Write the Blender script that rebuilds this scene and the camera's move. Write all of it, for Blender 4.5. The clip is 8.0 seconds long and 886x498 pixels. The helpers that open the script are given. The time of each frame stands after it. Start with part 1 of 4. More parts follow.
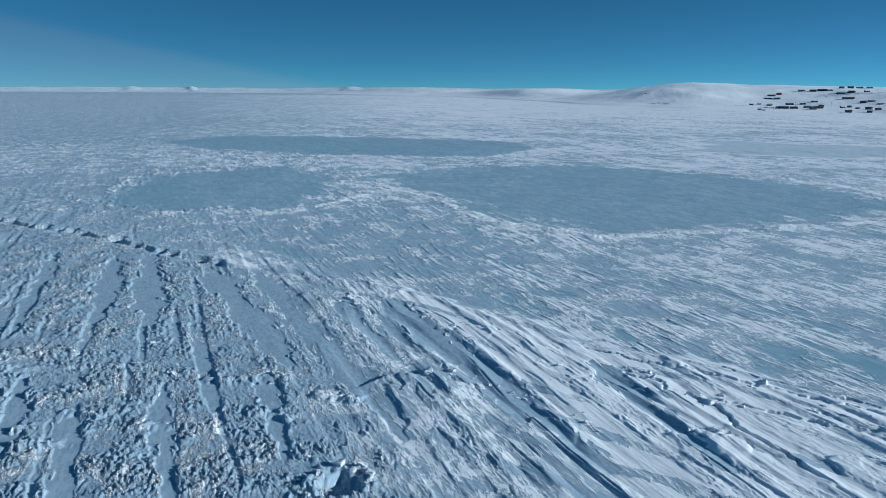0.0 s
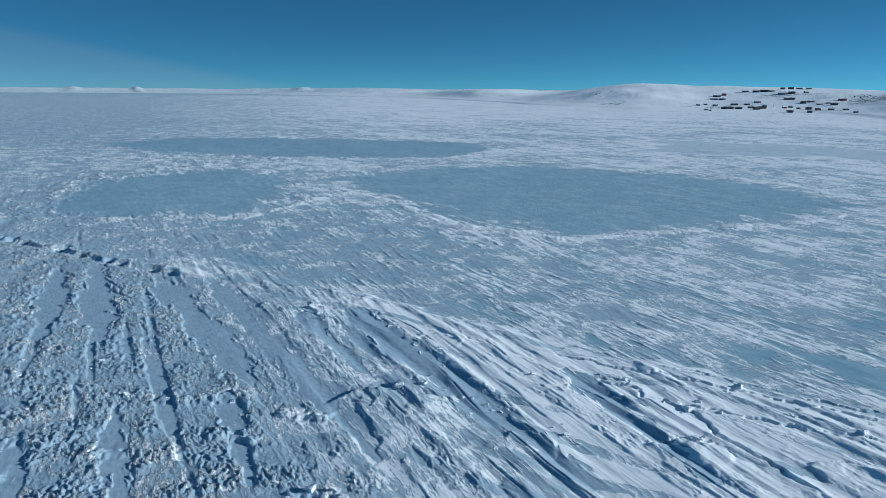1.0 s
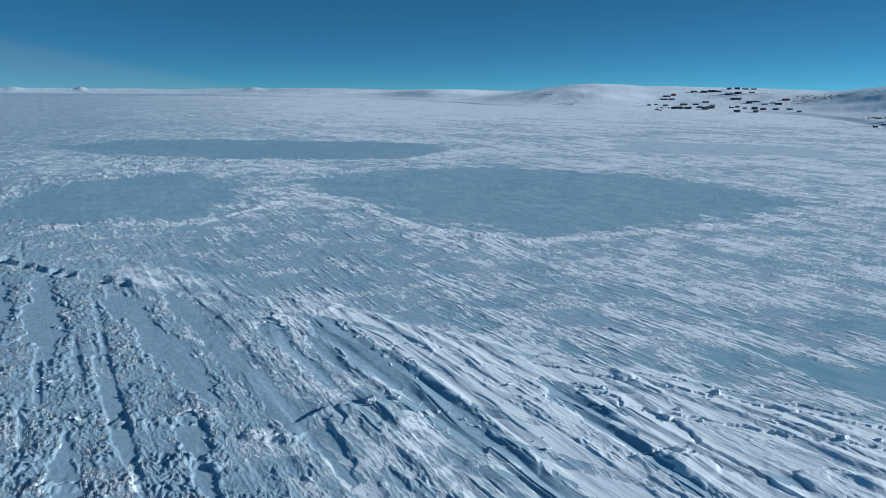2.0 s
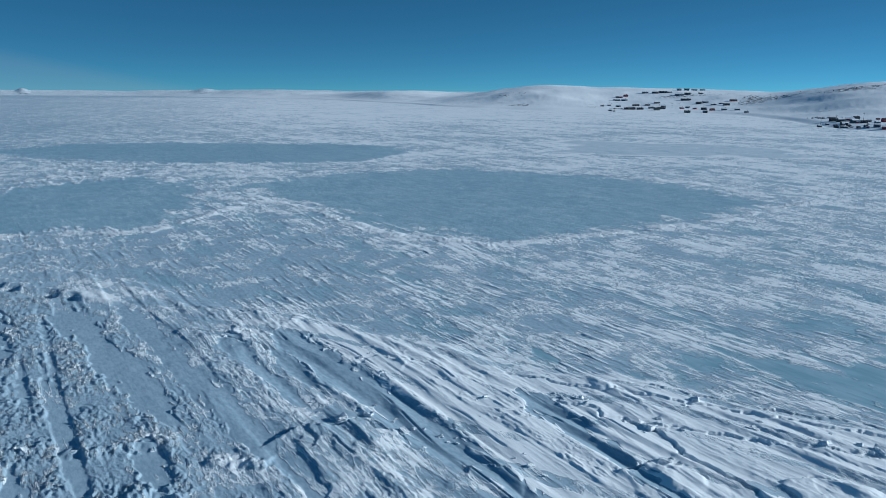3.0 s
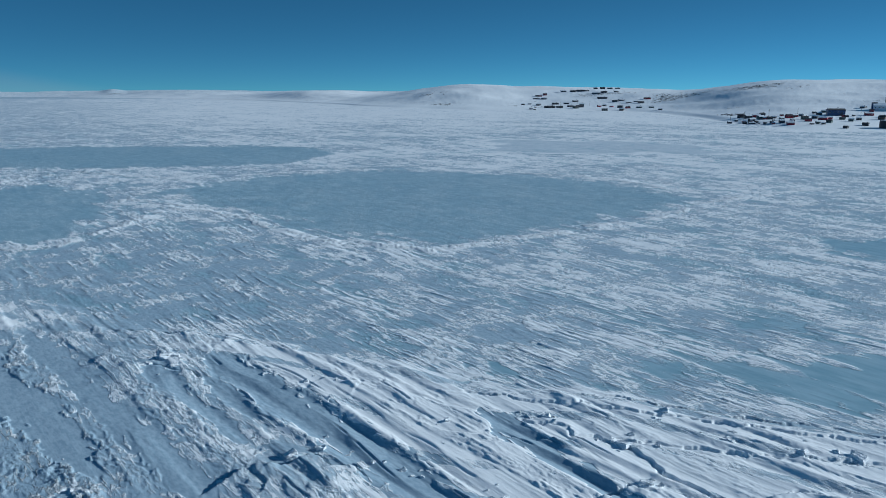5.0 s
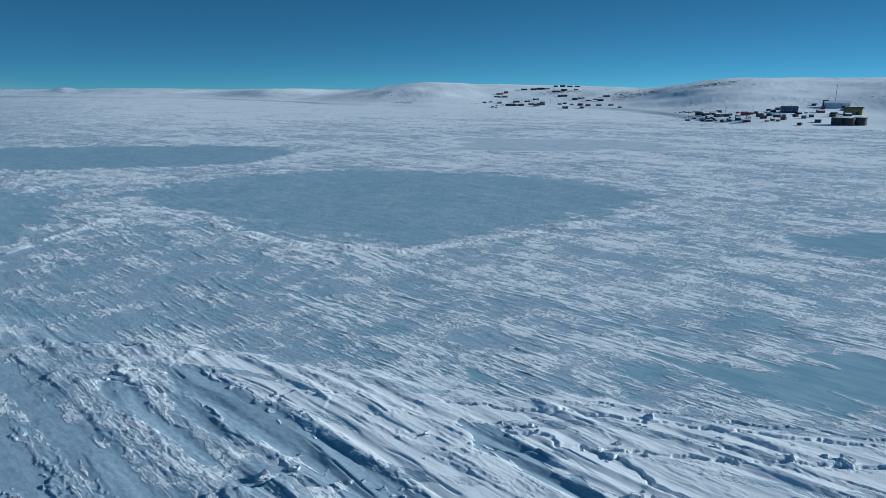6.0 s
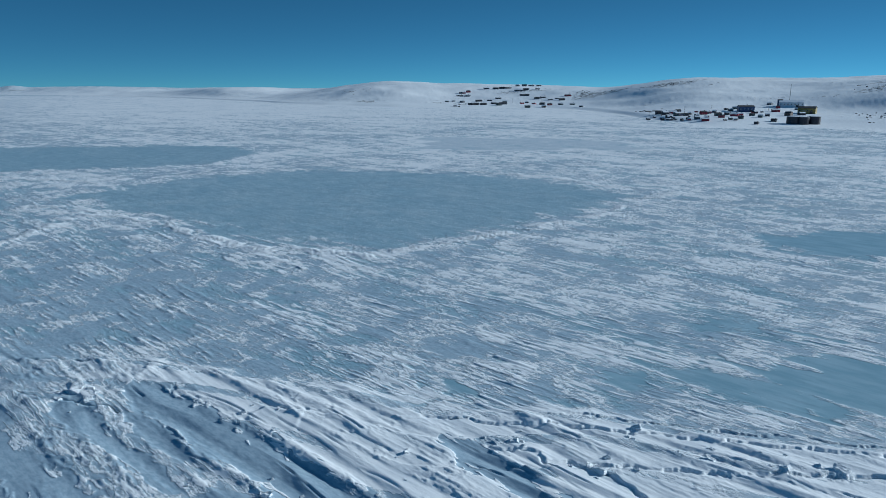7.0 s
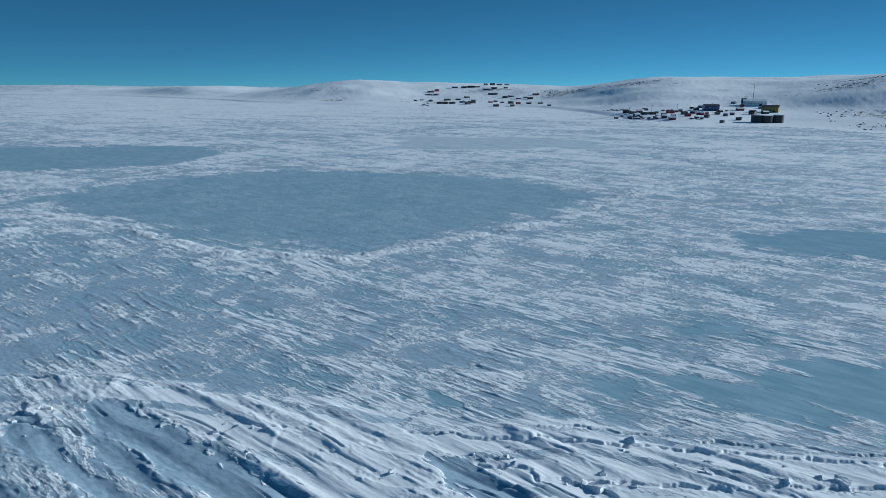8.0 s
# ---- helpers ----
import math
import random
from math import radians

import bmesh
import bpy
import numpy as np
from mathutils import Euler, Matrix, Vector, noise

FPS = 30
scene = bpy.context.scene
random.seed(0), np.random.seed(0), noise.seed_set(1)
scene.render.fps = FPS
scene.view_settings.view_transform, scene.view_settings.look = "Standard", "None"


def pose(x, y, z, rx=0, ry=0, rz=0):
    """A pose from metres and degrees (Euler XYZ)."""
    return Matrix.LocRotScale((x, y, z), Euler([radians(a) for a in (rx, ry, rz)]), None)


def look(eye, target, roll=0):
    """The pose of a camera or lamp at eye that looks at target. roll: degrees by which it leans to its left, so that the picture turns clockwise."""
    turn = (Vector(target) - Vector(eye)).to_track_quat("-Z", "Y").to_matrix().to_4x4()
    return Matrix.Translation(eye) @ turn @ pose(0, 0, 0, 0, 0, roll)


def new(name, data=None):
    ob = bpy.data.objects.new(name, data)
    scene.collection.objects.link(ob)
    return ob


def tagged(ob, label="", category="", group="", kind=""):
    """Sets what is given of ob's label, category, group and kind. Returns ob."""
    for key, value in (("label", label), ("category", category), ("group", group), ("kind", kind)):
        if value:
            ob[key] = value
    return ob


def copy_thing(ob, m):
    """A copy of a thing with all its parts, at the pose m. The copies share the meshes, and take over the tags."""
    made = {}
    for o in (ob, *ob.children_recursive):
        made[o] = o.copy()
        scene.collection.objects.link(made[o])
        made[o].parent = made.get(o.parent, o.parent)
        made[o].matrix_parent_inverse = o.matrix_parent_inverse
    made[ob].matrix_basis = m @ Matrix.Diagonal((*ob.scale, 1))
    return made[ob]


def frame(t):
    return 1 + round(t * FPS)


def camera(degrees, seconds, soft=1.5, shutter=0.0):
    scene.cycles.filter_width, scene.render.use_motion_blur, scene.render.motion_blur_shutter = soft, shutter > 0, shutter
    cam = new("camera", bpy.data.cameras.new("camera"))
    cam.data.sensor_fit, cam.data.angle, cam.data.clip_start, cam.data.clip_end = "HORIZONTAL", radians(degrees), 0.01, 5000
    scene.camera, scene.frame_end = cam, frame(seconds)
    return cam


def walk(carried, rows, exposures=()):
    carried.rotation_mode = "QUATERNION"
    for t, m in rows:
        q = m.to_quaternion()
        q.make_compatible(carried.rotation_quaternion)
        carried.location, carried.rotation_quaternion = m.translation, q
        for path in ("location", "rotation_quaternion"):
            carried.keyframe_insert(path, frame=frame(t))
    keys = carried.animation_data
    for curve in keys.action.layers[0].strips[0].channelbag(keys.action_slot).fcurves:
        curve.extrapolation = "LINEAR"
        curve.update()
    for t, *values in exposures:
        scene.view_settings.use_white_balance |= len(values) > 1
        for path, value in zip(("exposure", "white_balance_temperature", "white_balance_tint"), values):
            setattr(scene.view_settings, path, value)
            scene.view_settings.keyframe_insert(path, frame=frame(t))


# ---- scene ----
# ---- camera and its way ----
cam = camera(65.2, 8.0, soft=0.6)
PATH = [
    (0, (0.00, 0.00, 31.83), (-0.00, 97.44, 9.34), 0.47),
    (0.5, (-0.76, 1.54, 31.84), (2.52, 98.94, 9.41), 0.50),
    (1, (-1.55, 3.10, 31.89), (4.96, 100.35, 9.54), 0.50),
    (1.5, (-2.30, 4.67, 31.96), (7.31, 101.67, 9.63), 0.51),
    (3, (-4.09, 9.47, 32.19), (14.75, 105.17, 10.13), 0.42),
    (3.5, (-4.57, 11.06, 32.16), (17.00, 106.19, 10.17), 0.38),
    (4, (-4.96, 12.71, 32.10), (19.27, 107.21, 10.11), 0.33),
    (4.5, (-5.31, 14.37, 32.10), (21.47, 108.17, 10.10), 0.23),
    (6, (-5.92, 19.43, 32.04), (28.44, 110.65, 9.72), 0.10),
    (6.5, (-6.00, 21.37, 32.02), (30.88, 111.58, 9.64), 0.13),
    (7, (-5.94, 23.27, 31.99), (33.31, 112.47, 9.55), 0.21),
    (7.5, (-5.85, 25.14, 31.96), (35.50, 113.36, 9.43), 0.25),
    (8, (-5.72, 27.05, 31.91), (37.53, 114.34, 9.34), 0.26),
]
walk(cam, [(t, look(eye, target, roll)) for t, eye, target, roll in PATH], exposures=[(0, 0.09, 5260, 2), (8, -0.04, 5260, 2)])

# ---- sky and sun ----
SUN_AZIMUTH, SUN_HEIGHT = 103.0, 19.5  # degrees clockwise from +y, degrees above the ice
world = bpy.data.worlds.new("sky")
scene.world = world
world.use_nodes = True
wn = world.node_tree.nodes
sky = wn.new("ShaderNodeTexSky")
sky.sky_type = "NISHITA"
sky.sun_disc = False
sky.sun_elevation, sky.sun_rotation = radians(SUN_HEIGHT), radians(-SUN_AZIMUTH)
sky.altitude, sky.air_density, sky.dust_density, sky.ozone_density = 0, 1.0, 0.0, 1.5
# clear polar air: the pale rim of the sky is thin, so the sky is read from higher up
wl = world.node_tree.links
way = wn.new("ShaderNodeTexCoord")
split, join = wn.new("ShaderNodeSeparateXYZ"), wn.new("ShaderNodeCombineXYZ")
lift = wn.new("ShaderNodeMath")
lift.operation = "MULTIPLY_ADD"
lift.inputs[1].default_value, lift.inputs[2].default_value = 3.0, 0.11
wl.new(way.outputs["Generated"], split.inputs[0])
wl.new(split.outputs["X"], join.inputs["X"])
wl.new(split.outputs["Y"], join.inputs["Y"])
wl.new(split.outputs["Z"], lift.inputs[0])
wl.new(lift.outputs[0], join.inputs["Z"])
unit = wn.new("ShaderNodeVectorMath")
unit.operation = "NORMALIZE"
wl.new(join.outputs[0], unit.inputs[0])
wl.new(unit.outputs[0], sky.inputs["Vector"])
wn["Background"].inputs["Strength"].default_value = 0.059
tone = wn.new("ShaderNodeMix")
tone.data_type, tone.blend_type = "RGBA", "MULTIPLY"
tone.inputs["Factor"].default_value = 1.0
tone.inputs["B"].default_value = (0.56, 1.09, 1.22, 1.0)
wl.new(sky.outputs["Color"], tone.inputs["A"])
side = wn.new("ShaderNodeVectorMath")
side.operation = "DOT_PRODUCT"
side.inputs[1].default_value = (0.2, 0.035, 1.0)
wl.new(way.outputs["Generated"], side.inputs[0])
film_edge = wn.new("ShaderNodeMapRange")
film_edge.interpolation_type = "SMOOTHSTEP"
for slot, number in ((1, 0.016), (2, -0.006), (3, 0.0), (4, 1.0)):
    film_edge.inputs[slot].default_value = number
wl.new(side.outputs["Value"], film_edge.inputs[0])
pale = wn.new("ShaderNodeHueSaturation")
pale.inputs["Saturation"].default_value, pale.inputs["Value"].default_value = 0.86, 0.99
wl.new(film_edge.outputs[0], pale.inputs["Fac"])
wl.new(tone.outputs["Result"], pale.inputs["Color"])
wl.new(pale.outputs["Color"], wn["Background"].inputs["Color"])
sun_data = bpy.data.lights.new("sun", "SUN")
sun_data.energy, sun_data.angle, sun_data.color = 4.3, radians(0.5), (1.0, 0.955, 0.875)
sun = new("sun", sun_data)
a, e = radians(SUN_AZIMUTH), radians(SUN_HEIGHT)
sun.matrix_world = look((math.sin(a) * math.cos(e) * 200, math.cos(a) * math.cos(e) * 200, math.sin(e) * 200), (0, 0, 0))


# ---- materials ----
class Nodes:
    """Short-hand for building one node material."""

    def __init__(self, name):
        self.mat = bpy.data.materials.new(name)
        self.mat.use_nodes = True
        self.tree = self.mat.node_tree
        self.shader = self.tree.nodes["Principled BSDF"]

    def put(self, kind, **inputs):
        node = self.tree.nodes.new(kind)
        for key, value in inputs.items():
            self.wire(value, node.inputs[key.replace("_", " ")])
        return node

    def wire(self, value, socket):
        if isinstance(value, bpy.types.NodeSocket):
            self.tree.links.new(value, socket)
        else:
            socket.default_value = value

    def noise(self, vector, scale, detail=4.0, rough=0.55):
        node = self.put("ShaderNodeTexNoise", Vector=vector, Scale=scale, Detail=detail, Roughness=rough)
        return node.outputs["Fac"]

    def math(self, op, a, b=0.0, clamp=False):
        node = self.tree.nodes.new("ShaderNodeMath")
        node.operation, node.use_clamp = op, clamp
        self.wire(a, node.inputs[0])
        self.wire(b, node.inputs[1])
        return node.outputs[0]

    def step(self, value, low, high, to_low=0.0, to_high=1.0):
        node = self.tree.nodes.new("ShaderNodeMapRange")
        node.interpolation_type = "SMOOTHSTEP"
        for n, v in enumerate((value, low, high, to_low, to_high)):
            self.wire(v, node.inputs[n])
        return node.outputs[0]

    def mix(self, fac, one, two):
        node = self.tree.nodes.new("ShaderNodeMix")
        node.data_type = "RGBA"
        self.wire(fac, node.inputs["Factor"])
        self.wire(one if isinstance(one, bpy.types.NodeSocket) else (*one, 1.0), node.inputs["A"])
        self.wire(two if isinstance(two, bpy.types.NodeSocket) else (*two, 1.0), node.inputs["B"])
        return node.outputs["Result"]

    def attribute(self, name):
        node = self.tree.nodes.new("ShaderNodeAttribute")
        node.attribute_name = name
        return node.outputs["Fac"]

    def bump(self, height, strength, distance, normal=None):
        node = self.put("ShaderNodeBump", Height=height, Strength=strength, Distance=distance)
        if normal is not None:
            self.wire(normal, node.inputs["Normal"])
        return node.outputs["Normal"]

    def done(self, **inputs):
        for key, value in inputs.items():
            if isinstance(value, tuple) and len(value) == 3:
                value = (*value, 1.0)
            self.wire(value, self.shader.inputs[key.replace("_", " ")])
        return self.mat


WIND = radians(-23.0)  # the drifts point this way, clockwise from +y
WX, WY = math.sin(WIND), math.cos(WIND)


def ground_material():
    n = Nodes("snow_and_ice")
    place = n.tree.nodes.new("ShaderNodeNewGeometry").outputs["Position"]
    turn = n.put("ShaderNodeMapping", Vector=place, Rotation=(0, 0, WIND), Scale=(1.0, 1.0, 1.0))
    wind = n.put("ShaderNodeMapping", Vector=turn.outputs[0], Scale=(1.0, 0.34, 1.0)).outputs[0]
    ice, hard_shade_haze, rock = n.attribute("ice"), n.attribute("hard_shade_haze"), n.attribute("rock")
    grain, coarse = n.noise(wind, 2.8, 7, 0.68), n.noise(place, 0.35, 3)
    snow = n.mix(n.step(coarse, 0.3, 0.7), (0.82, 0.84, 0.86), (0.90, 0.905, 0.91))
    # colour of packed snow, which also serves for painted shade and haze
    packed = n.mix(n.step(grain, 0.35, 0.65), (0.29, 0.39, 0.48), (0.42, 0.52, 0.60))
    blue = n.mix(n.step(n.noise(wind, 0.5, 5), 0.3, 0.7), (0.26, 0.41, 0.485), (0.38, 0.52, 0.59))
    fleck = n.noise(n.put("ShaderNodeMapping", Vector=turn.outputs[0], Scale=(1.0, 0.3, 1.0)).outputs[0], 0.8, 8, 0.74)
    patches = n.math("ADD", n.math("MULTIPLY", n.math("SUBTRACT", grain, 0.5), 1.1), n.math("MULTIPLY", n.math("SUBTRACT", fleck, 0.5), 1.1))
    even = n.step(n.attribute("crust"), 0.0, 0.1)
    ragged = n.put("ShaderNodeMapping", Vector=turn.outputs[0], Scale=(1.0, 0.42, 1.0)).outputs[0]
    for scale, wide, share in ((0.42, 0.055, 0.5), (1.15, 0.07, 0.35)):
        gap = n.math("ABSOLUTE", n.math("SUBTRACT", n.noise(ragged, scale, 6, 0.62), 0.5))
        patches = n.math("SUBTRACT", patches, n.math("MULTIPLY", n.step(gap, 0.0, wide, share, 0.0), n.step(n.noise(place, 0.12, 3), 0.42, 0.6)))
    hair = n.put("ShaderNodeMapping", Vector=turn.outputs[0], Scale=(1.0, 0.11, 1.0)).outputs[0]
    gap = n.math("ABSOLUTE", n.math("SUBTRACT", n.noise(hair, 0.95, 4, 0.55), 0.5))
    patches = n.math("SUBTRACT", patches, n.math("MULTIPLY", n.step(gap, 0.0, 0.03, 0.6, 0.0), n.step(n.noise(place, 0.2, 3), 0.45, 0.6)))
    veil = n.step(n.math("ADD", hard_shade_haze, n.math("MULTIPLY", patches, n.math("ADD", n.math("MULTIPLY", even, 0.85), 0.15))), 0.25, 0.75)
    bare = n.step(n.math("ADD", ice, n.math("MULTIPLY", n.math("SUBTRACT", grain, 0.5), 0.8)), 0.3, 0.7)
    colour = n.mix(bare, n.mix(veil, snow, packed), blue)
    stone = n.mix(n.noise(place, 0.6, 4), (0.06, 0.055, 0.055), (0.17, 0.16, 0.15))
    ledge = n.noise(n.put("ShaderNodeMapping", Vector=place, Scale=(1.0, 1.0, 3.0)).outputs[0], 0.13, 6, 0.7)
    rock = n.step(n.math("ADD", rock, n.math("MULTIPLY", n.math("SUBTRACT", ledge, 0.5), 2.2)), 0.72, 0.86)
    colour = n.mix(rock, colour, stone)
    soft = n.math("SUBTRACT", 1.0, n.math("MULTIPLY", n.math("MAXIMUM", n.math("MULTIPLY", veil, 0.5), bare), 0.9))
    crust = n.math("ADD", n.noise(wind, 2.6, 6, 0.66), n.math("MULTIPLY", n.noise(place, 5.0, 5, 0.7), 0.7))
    normal = n.bump(n.math("MULTIPLY", crust, n.math("MULTIPLY", soft, n.attribute("crust"))), 0.75, 0.17)
    lines = n.put("ShaderNodeMapping", Vector=turn.outputs[0], Scale=(1.0, 0.09, 1.0)).outputs[0]
    normal = n.bump(n.math("MULTIPLY", n.noise(lines, 1.8, 5, 0.6), soft), 0.35, 0.14, normal)
    normal = n.bump(n.math("MULTIPLY", n.math("SUBTRACT", 1.0, n.math("MAXIMUM", veil, bare)), even), 0.55, 0.075, normal)
    rough = n.step(bare, 0.0, 1.0, 0.75, 0.38)
    return n.done(Base_Color=colour, Roughness=rough, Normal=normal, Specular_IOR_Level=0.35)


GROUND = ground_material()

# ---- the frozen bay, its drifts and its shores: one sheet ----
_table = np.random.RandomState(7)
_turns = _table.rand(4096) * 2 * math.pi
GX, GY, CHANCE = np.cos(_turns), np.sin(_turns), _table.rand(4096)


def mixed(ix, iy, seed):
    """A whole-number hash of lattice places, 0 to 4095."""
    h = ix.astype(np.int64) * 374761393 + iy.astype(np.int64) * 668265263 + seed * 974634777
    h = (h ^ (h >> 13)) * 1274126177
    return ((h ^ (h >> 16)) & 4095).astype(np.int64)


def grad(x, y, seed):
    """Gradient noise, about -1 to 1."""
    fx, fy = np.floor(x), np.floor(y)
    u, v = x - fx, y - fy
    ix, iy = fx.astype(np.int64), fy.astype(np.int64)

    def corner(a, b):
        k = mixed(ix + a, iy + b, seed)
        return GX[k] * (u - a) + GY[k] * (v - b)

    su, sv = u * u * u * (u * (u * 6 - 15) + 10), v * v * v * (v * (v * 6 - 15) + 10)
    low = corner(0, 0) * (1 - su) + corner(1, 0) * su
    high = corner(0, 1) * (1 - su) + corner(1, 1) * su
    return 1.5 * (low * (1 - sv) + high * sv)


def fbm(x, y, octaves, seed, gain=0.5):
    total, size = 0.0, 1.0
    for k in range(octaves):
        total = total + size * grad(x * 2**k, y * 2**k, seed + 17 * k)
        size *= gain
    return total


def smooth(x, low, high):
    t = np.clip((x - low) / (high - low), 0, 1)
    return t * t * (3 - 2 * t)


def drifts(c, s, wide, long, seed, share=0.8, steep=1.35):
    """Wind drifts of about 0 to 1: each a steep nose upwind and a tail that tapers away downwind."""
    ic, js = np.floor(c / wide), np.floor(s / long)
    best = np.zeros_like(c)
    for di in (-1, 0, 1):
        for dj in (0, 1, 2):
            ci, sj = ic + di, js + dj
            k = mixed(ci, sj, seed)
            r1, r2, r3, r4 = CHANCE[k], CHANCE[(k * 7 + 13) & 4095], CHANCE[(k * 13 + 5) & 4095], CHANCE[(k * 29 + 3) & 4095]
            c0, s0 = (ci + 0.15 + 0.7 * r1) * wide, (sj + r2 * 0.9) * long
            ahead = s0 - s
            t = ahead / (long * (0.7 + 0.9 * r3))
            q = (c - c0) / (wide * (0.22 + 0.3 * r4) * (0.4 + 0.75 * np.sqrt(np.clip(t, 0, 1))))
            q = np.where(q < 0, steep * q, 0.8 * q)
            rise = smooth(ahead - 0.35 * wide * np.abs(q), -0.04 * wide, 0.16 + 0.26 * wide)
            form = rise * np.clip(1 - t, 0, 1) ** 1.1 * np.exp(-1.6 * np.abs(q) ** 1.7)
            best = np.maximum(best, np.where(r3 * 0.5 + r1 * 0.5 < share, form * (0.45 + 0.55 * r2), 0))
    return best


def plates(c, s, wide, long, seed):
    """Flakes of broken crust, about 0 to 1: each a cell with a height and a lean of its own, so that its edges are steps."""
    u, v = c / wide, s / long
    iu, iv = np.floor(u), np.floor(v)
    best, level = np.full_like(u, 9.0), np.zeros_like(u)
    for di in (-1, 0, 1):
        for dj in (-1, 0, 1):
            k = mixed(iu + di, iv + dj, seed)
            r1, r2, r3 = CHANCE[k], CHANCE[(k * 7 + 13) & 4095], CHANCE[(k * 13 + 5) & 4095]
            du, dv = u - iu - di - r1, v - iv - dj - r2
            d = du * du + dv * dv
            near = d < best
            best = np.where(near, d, best)
            level = np.where(near, r3 * (0.35 + 0.65 * r2) - 0.45 * du * (0.3 + r1) + 0.3 * dv * (r3 - 0.3), level)
    return level


def reach(line, far, margin):
    """Whether a line of corners comes near the ring of ground between the nearest and the farthest of some places."""
    at = [math.hypot(*p) for p in line]
    return min(at) - margin < far.max() and max(at) + margin > far.min()


def lane(c, s, row, wob):
    """How far across from a lane along the wind, and where along it the lane holds (0 to 1)."""
    c_up, c_down, up, down = row[:4]
    t = (up - s + 2.0 * wob) / (up - down)
    middle = c_up + (c_down - c_up) * np.clip(t, 0, 1)
    return c - middle, smooth(t, -0.02, 0.22) * (1 - smooth(t, 0.6, 1.0))


def line_gap(x, y, line):
    """Distance to a line of corners, signed: positive to its left as one goes along it; and how far along."""
    best, sign, along, run = np.full_like(x, 1e9), np.ones_like(x), np.zeros_like(x), 0.0
    for (ax, ay), (bx, by) in zip(line, line[1:]):
        dx, dy = bx - ax, by - ay
        size = math.hypot(dx, dy)
        raw = ((x - ax) * dx + (y - ay) * dy) / size**2
        t = np.clip(raw, 0, 1)
        gap = np.hypot(x - ax - t * dx, y - ay - t * dy)
        near = gap < best
        best = np.where(near, gap, best)
        sign = np.where(near, np.where(dx * (y - ay) - dy * (x - ax) >= 0, 1.0, -1.0), sign)
        along = np.where(near, run + t * size, along)
        run += size
    return best * sign, along


def inside(x, y, ring):
    """Distance inside a closed ring of corners (positive inside), whichever way it runs."""
    gap, _ = line_gap(x, y, ring + ring[:1])
    odd = np.zeros(x.shape, bool)
    for (ax, ay), (bx, by) in zip(ring, ring[1:] + ring[:1]):
        if ay != by:
            odd ^= ((ay > y) != (by > y)) & (x < (bx - ax) * (y - ay) / (by - ay) + ax)
    return np.where(odd, np.abs(gap), -np.abs(gap))


LAKES = [  # bare ice between the drifts: ring and how bare it is
    ([(-175, 412), (-147, 473), (-88, 481), (-32, 465), (23, 451), (41, 441), (58, 391), (30, 342), (-1, 333), (-51, 338), (-85, 346), (-137, 373)], 0.63),
    ([(-96, 182), (-101, 210), (-112, 240), (-98, 264), (-87, 278), (-69, 294), (-52, 281), (-37, 258), (-33, 216), (-36, 197), (-42, 180), (-72, 178)], 0.61),
    ([(-33, 252), (-19, 276), (10, 298), (43, 304), (80, 292), (117, 264), (133, 245), (135, 222), (138, 193), (110, 177), (70, 161), (45, 153), (32, 155), (11, 173), (-2, 204)], 0.61),
    ([(32, 91), (37, 84), (41, 79), (44, 74), (50, 67), (64, 57), (90, 50), (86, 70), (72, 83), (60, 82), (50, 84), (40, 88)], 0.85),
    ([(20.6, 91.6), (22.2, 86.3), (25.5, 84.0), (27.5, 88.7), (25.9, 94.2), (21.5, 95.4)], 0.80),
    ([(112, 129), (120, 136), (139, 134), (165, 122), (150, 108), (128, 105), (115, 114)], 0.78),
    ([(15, 114), (19, 112), (22.5, 119), (20.3, 126), (15.6, 121)], 0.64),
    ([(62, 92), (66, 96), (71, 90), (66, 87)], 0.72),
    ([(82, 138), (94, 142), (108, 138), (98, 132)], 0.66),
]
GREY_FLAT = [(120, 378), (172, 479), (241, 450), (272, 407), (300, 377), (242, 322), (206, 337), (159, 350)]
BELT_EDGE = [(-40, 136), (-18, 117), (-1, 103), (16, 89), (22, 82), (35, 74), (44, 67), (54, 60), (95, 36)]
# long low breaks across the belt
SCARPS = [[(19, 75.5), (21.2, 73.9), (24.7, 70.2), (28.4, 67.3), (33.1, 64.5), (38, 61.3), (43, 59.5), (48, 56.8), (60, 48)], [(16, 84), (20, 80.8), (25.8, 76.8), (30.4, 74.3), (34.5, 71.4), (41.9, 66), (48.2, 61.5), (62, 51)], [(27, 78.5), (32, 76.2), (38.8, 72.2), (44.3, 67.2), (48.5, 64.5), (54.4, 59.5), (64, 52)]]
HEADS = [  # shorter noses: corners and height
    ([(-22, 115.6), (-14, 111), (-7.6, 107.8), (-4.5, 105.4)], 0.25),
    ([(-22, 105.2), (-17.6, 101.6), (-13.2, 98), (-9.6, 94)], 0.3),
    ([(-9.0, 69.8), (-7.2, 71.2), (-4.4, 72.4), (-2.4, 71.6), (-0.2, 72.6), (2.2, 69.8), (4.4, 68.6)], 0.4),
    ([(3.2, 90.4), (5.6, 88.2), (7.4, 87.4)], 0.2),
    ([(9.4, 63.2), (11.0, 61.6), (13.0, 60.9)], 0.2),
    ([(20.6, 59.2), (24.8, 60.2), (26.4, 58.2), (28.2, 56.6)], 0.25),
    ([(34, 55.6), (37, 55.0), (40, 53.2), (44, 51.5)], 0.3),
]
CRACK = [(27.6, 67.2), (28.6, 63.6), (28.5, 60.8), (29.4, 58.9), (30.6, 55.2), (31.3, 52.8), (33.0, 49.5)]
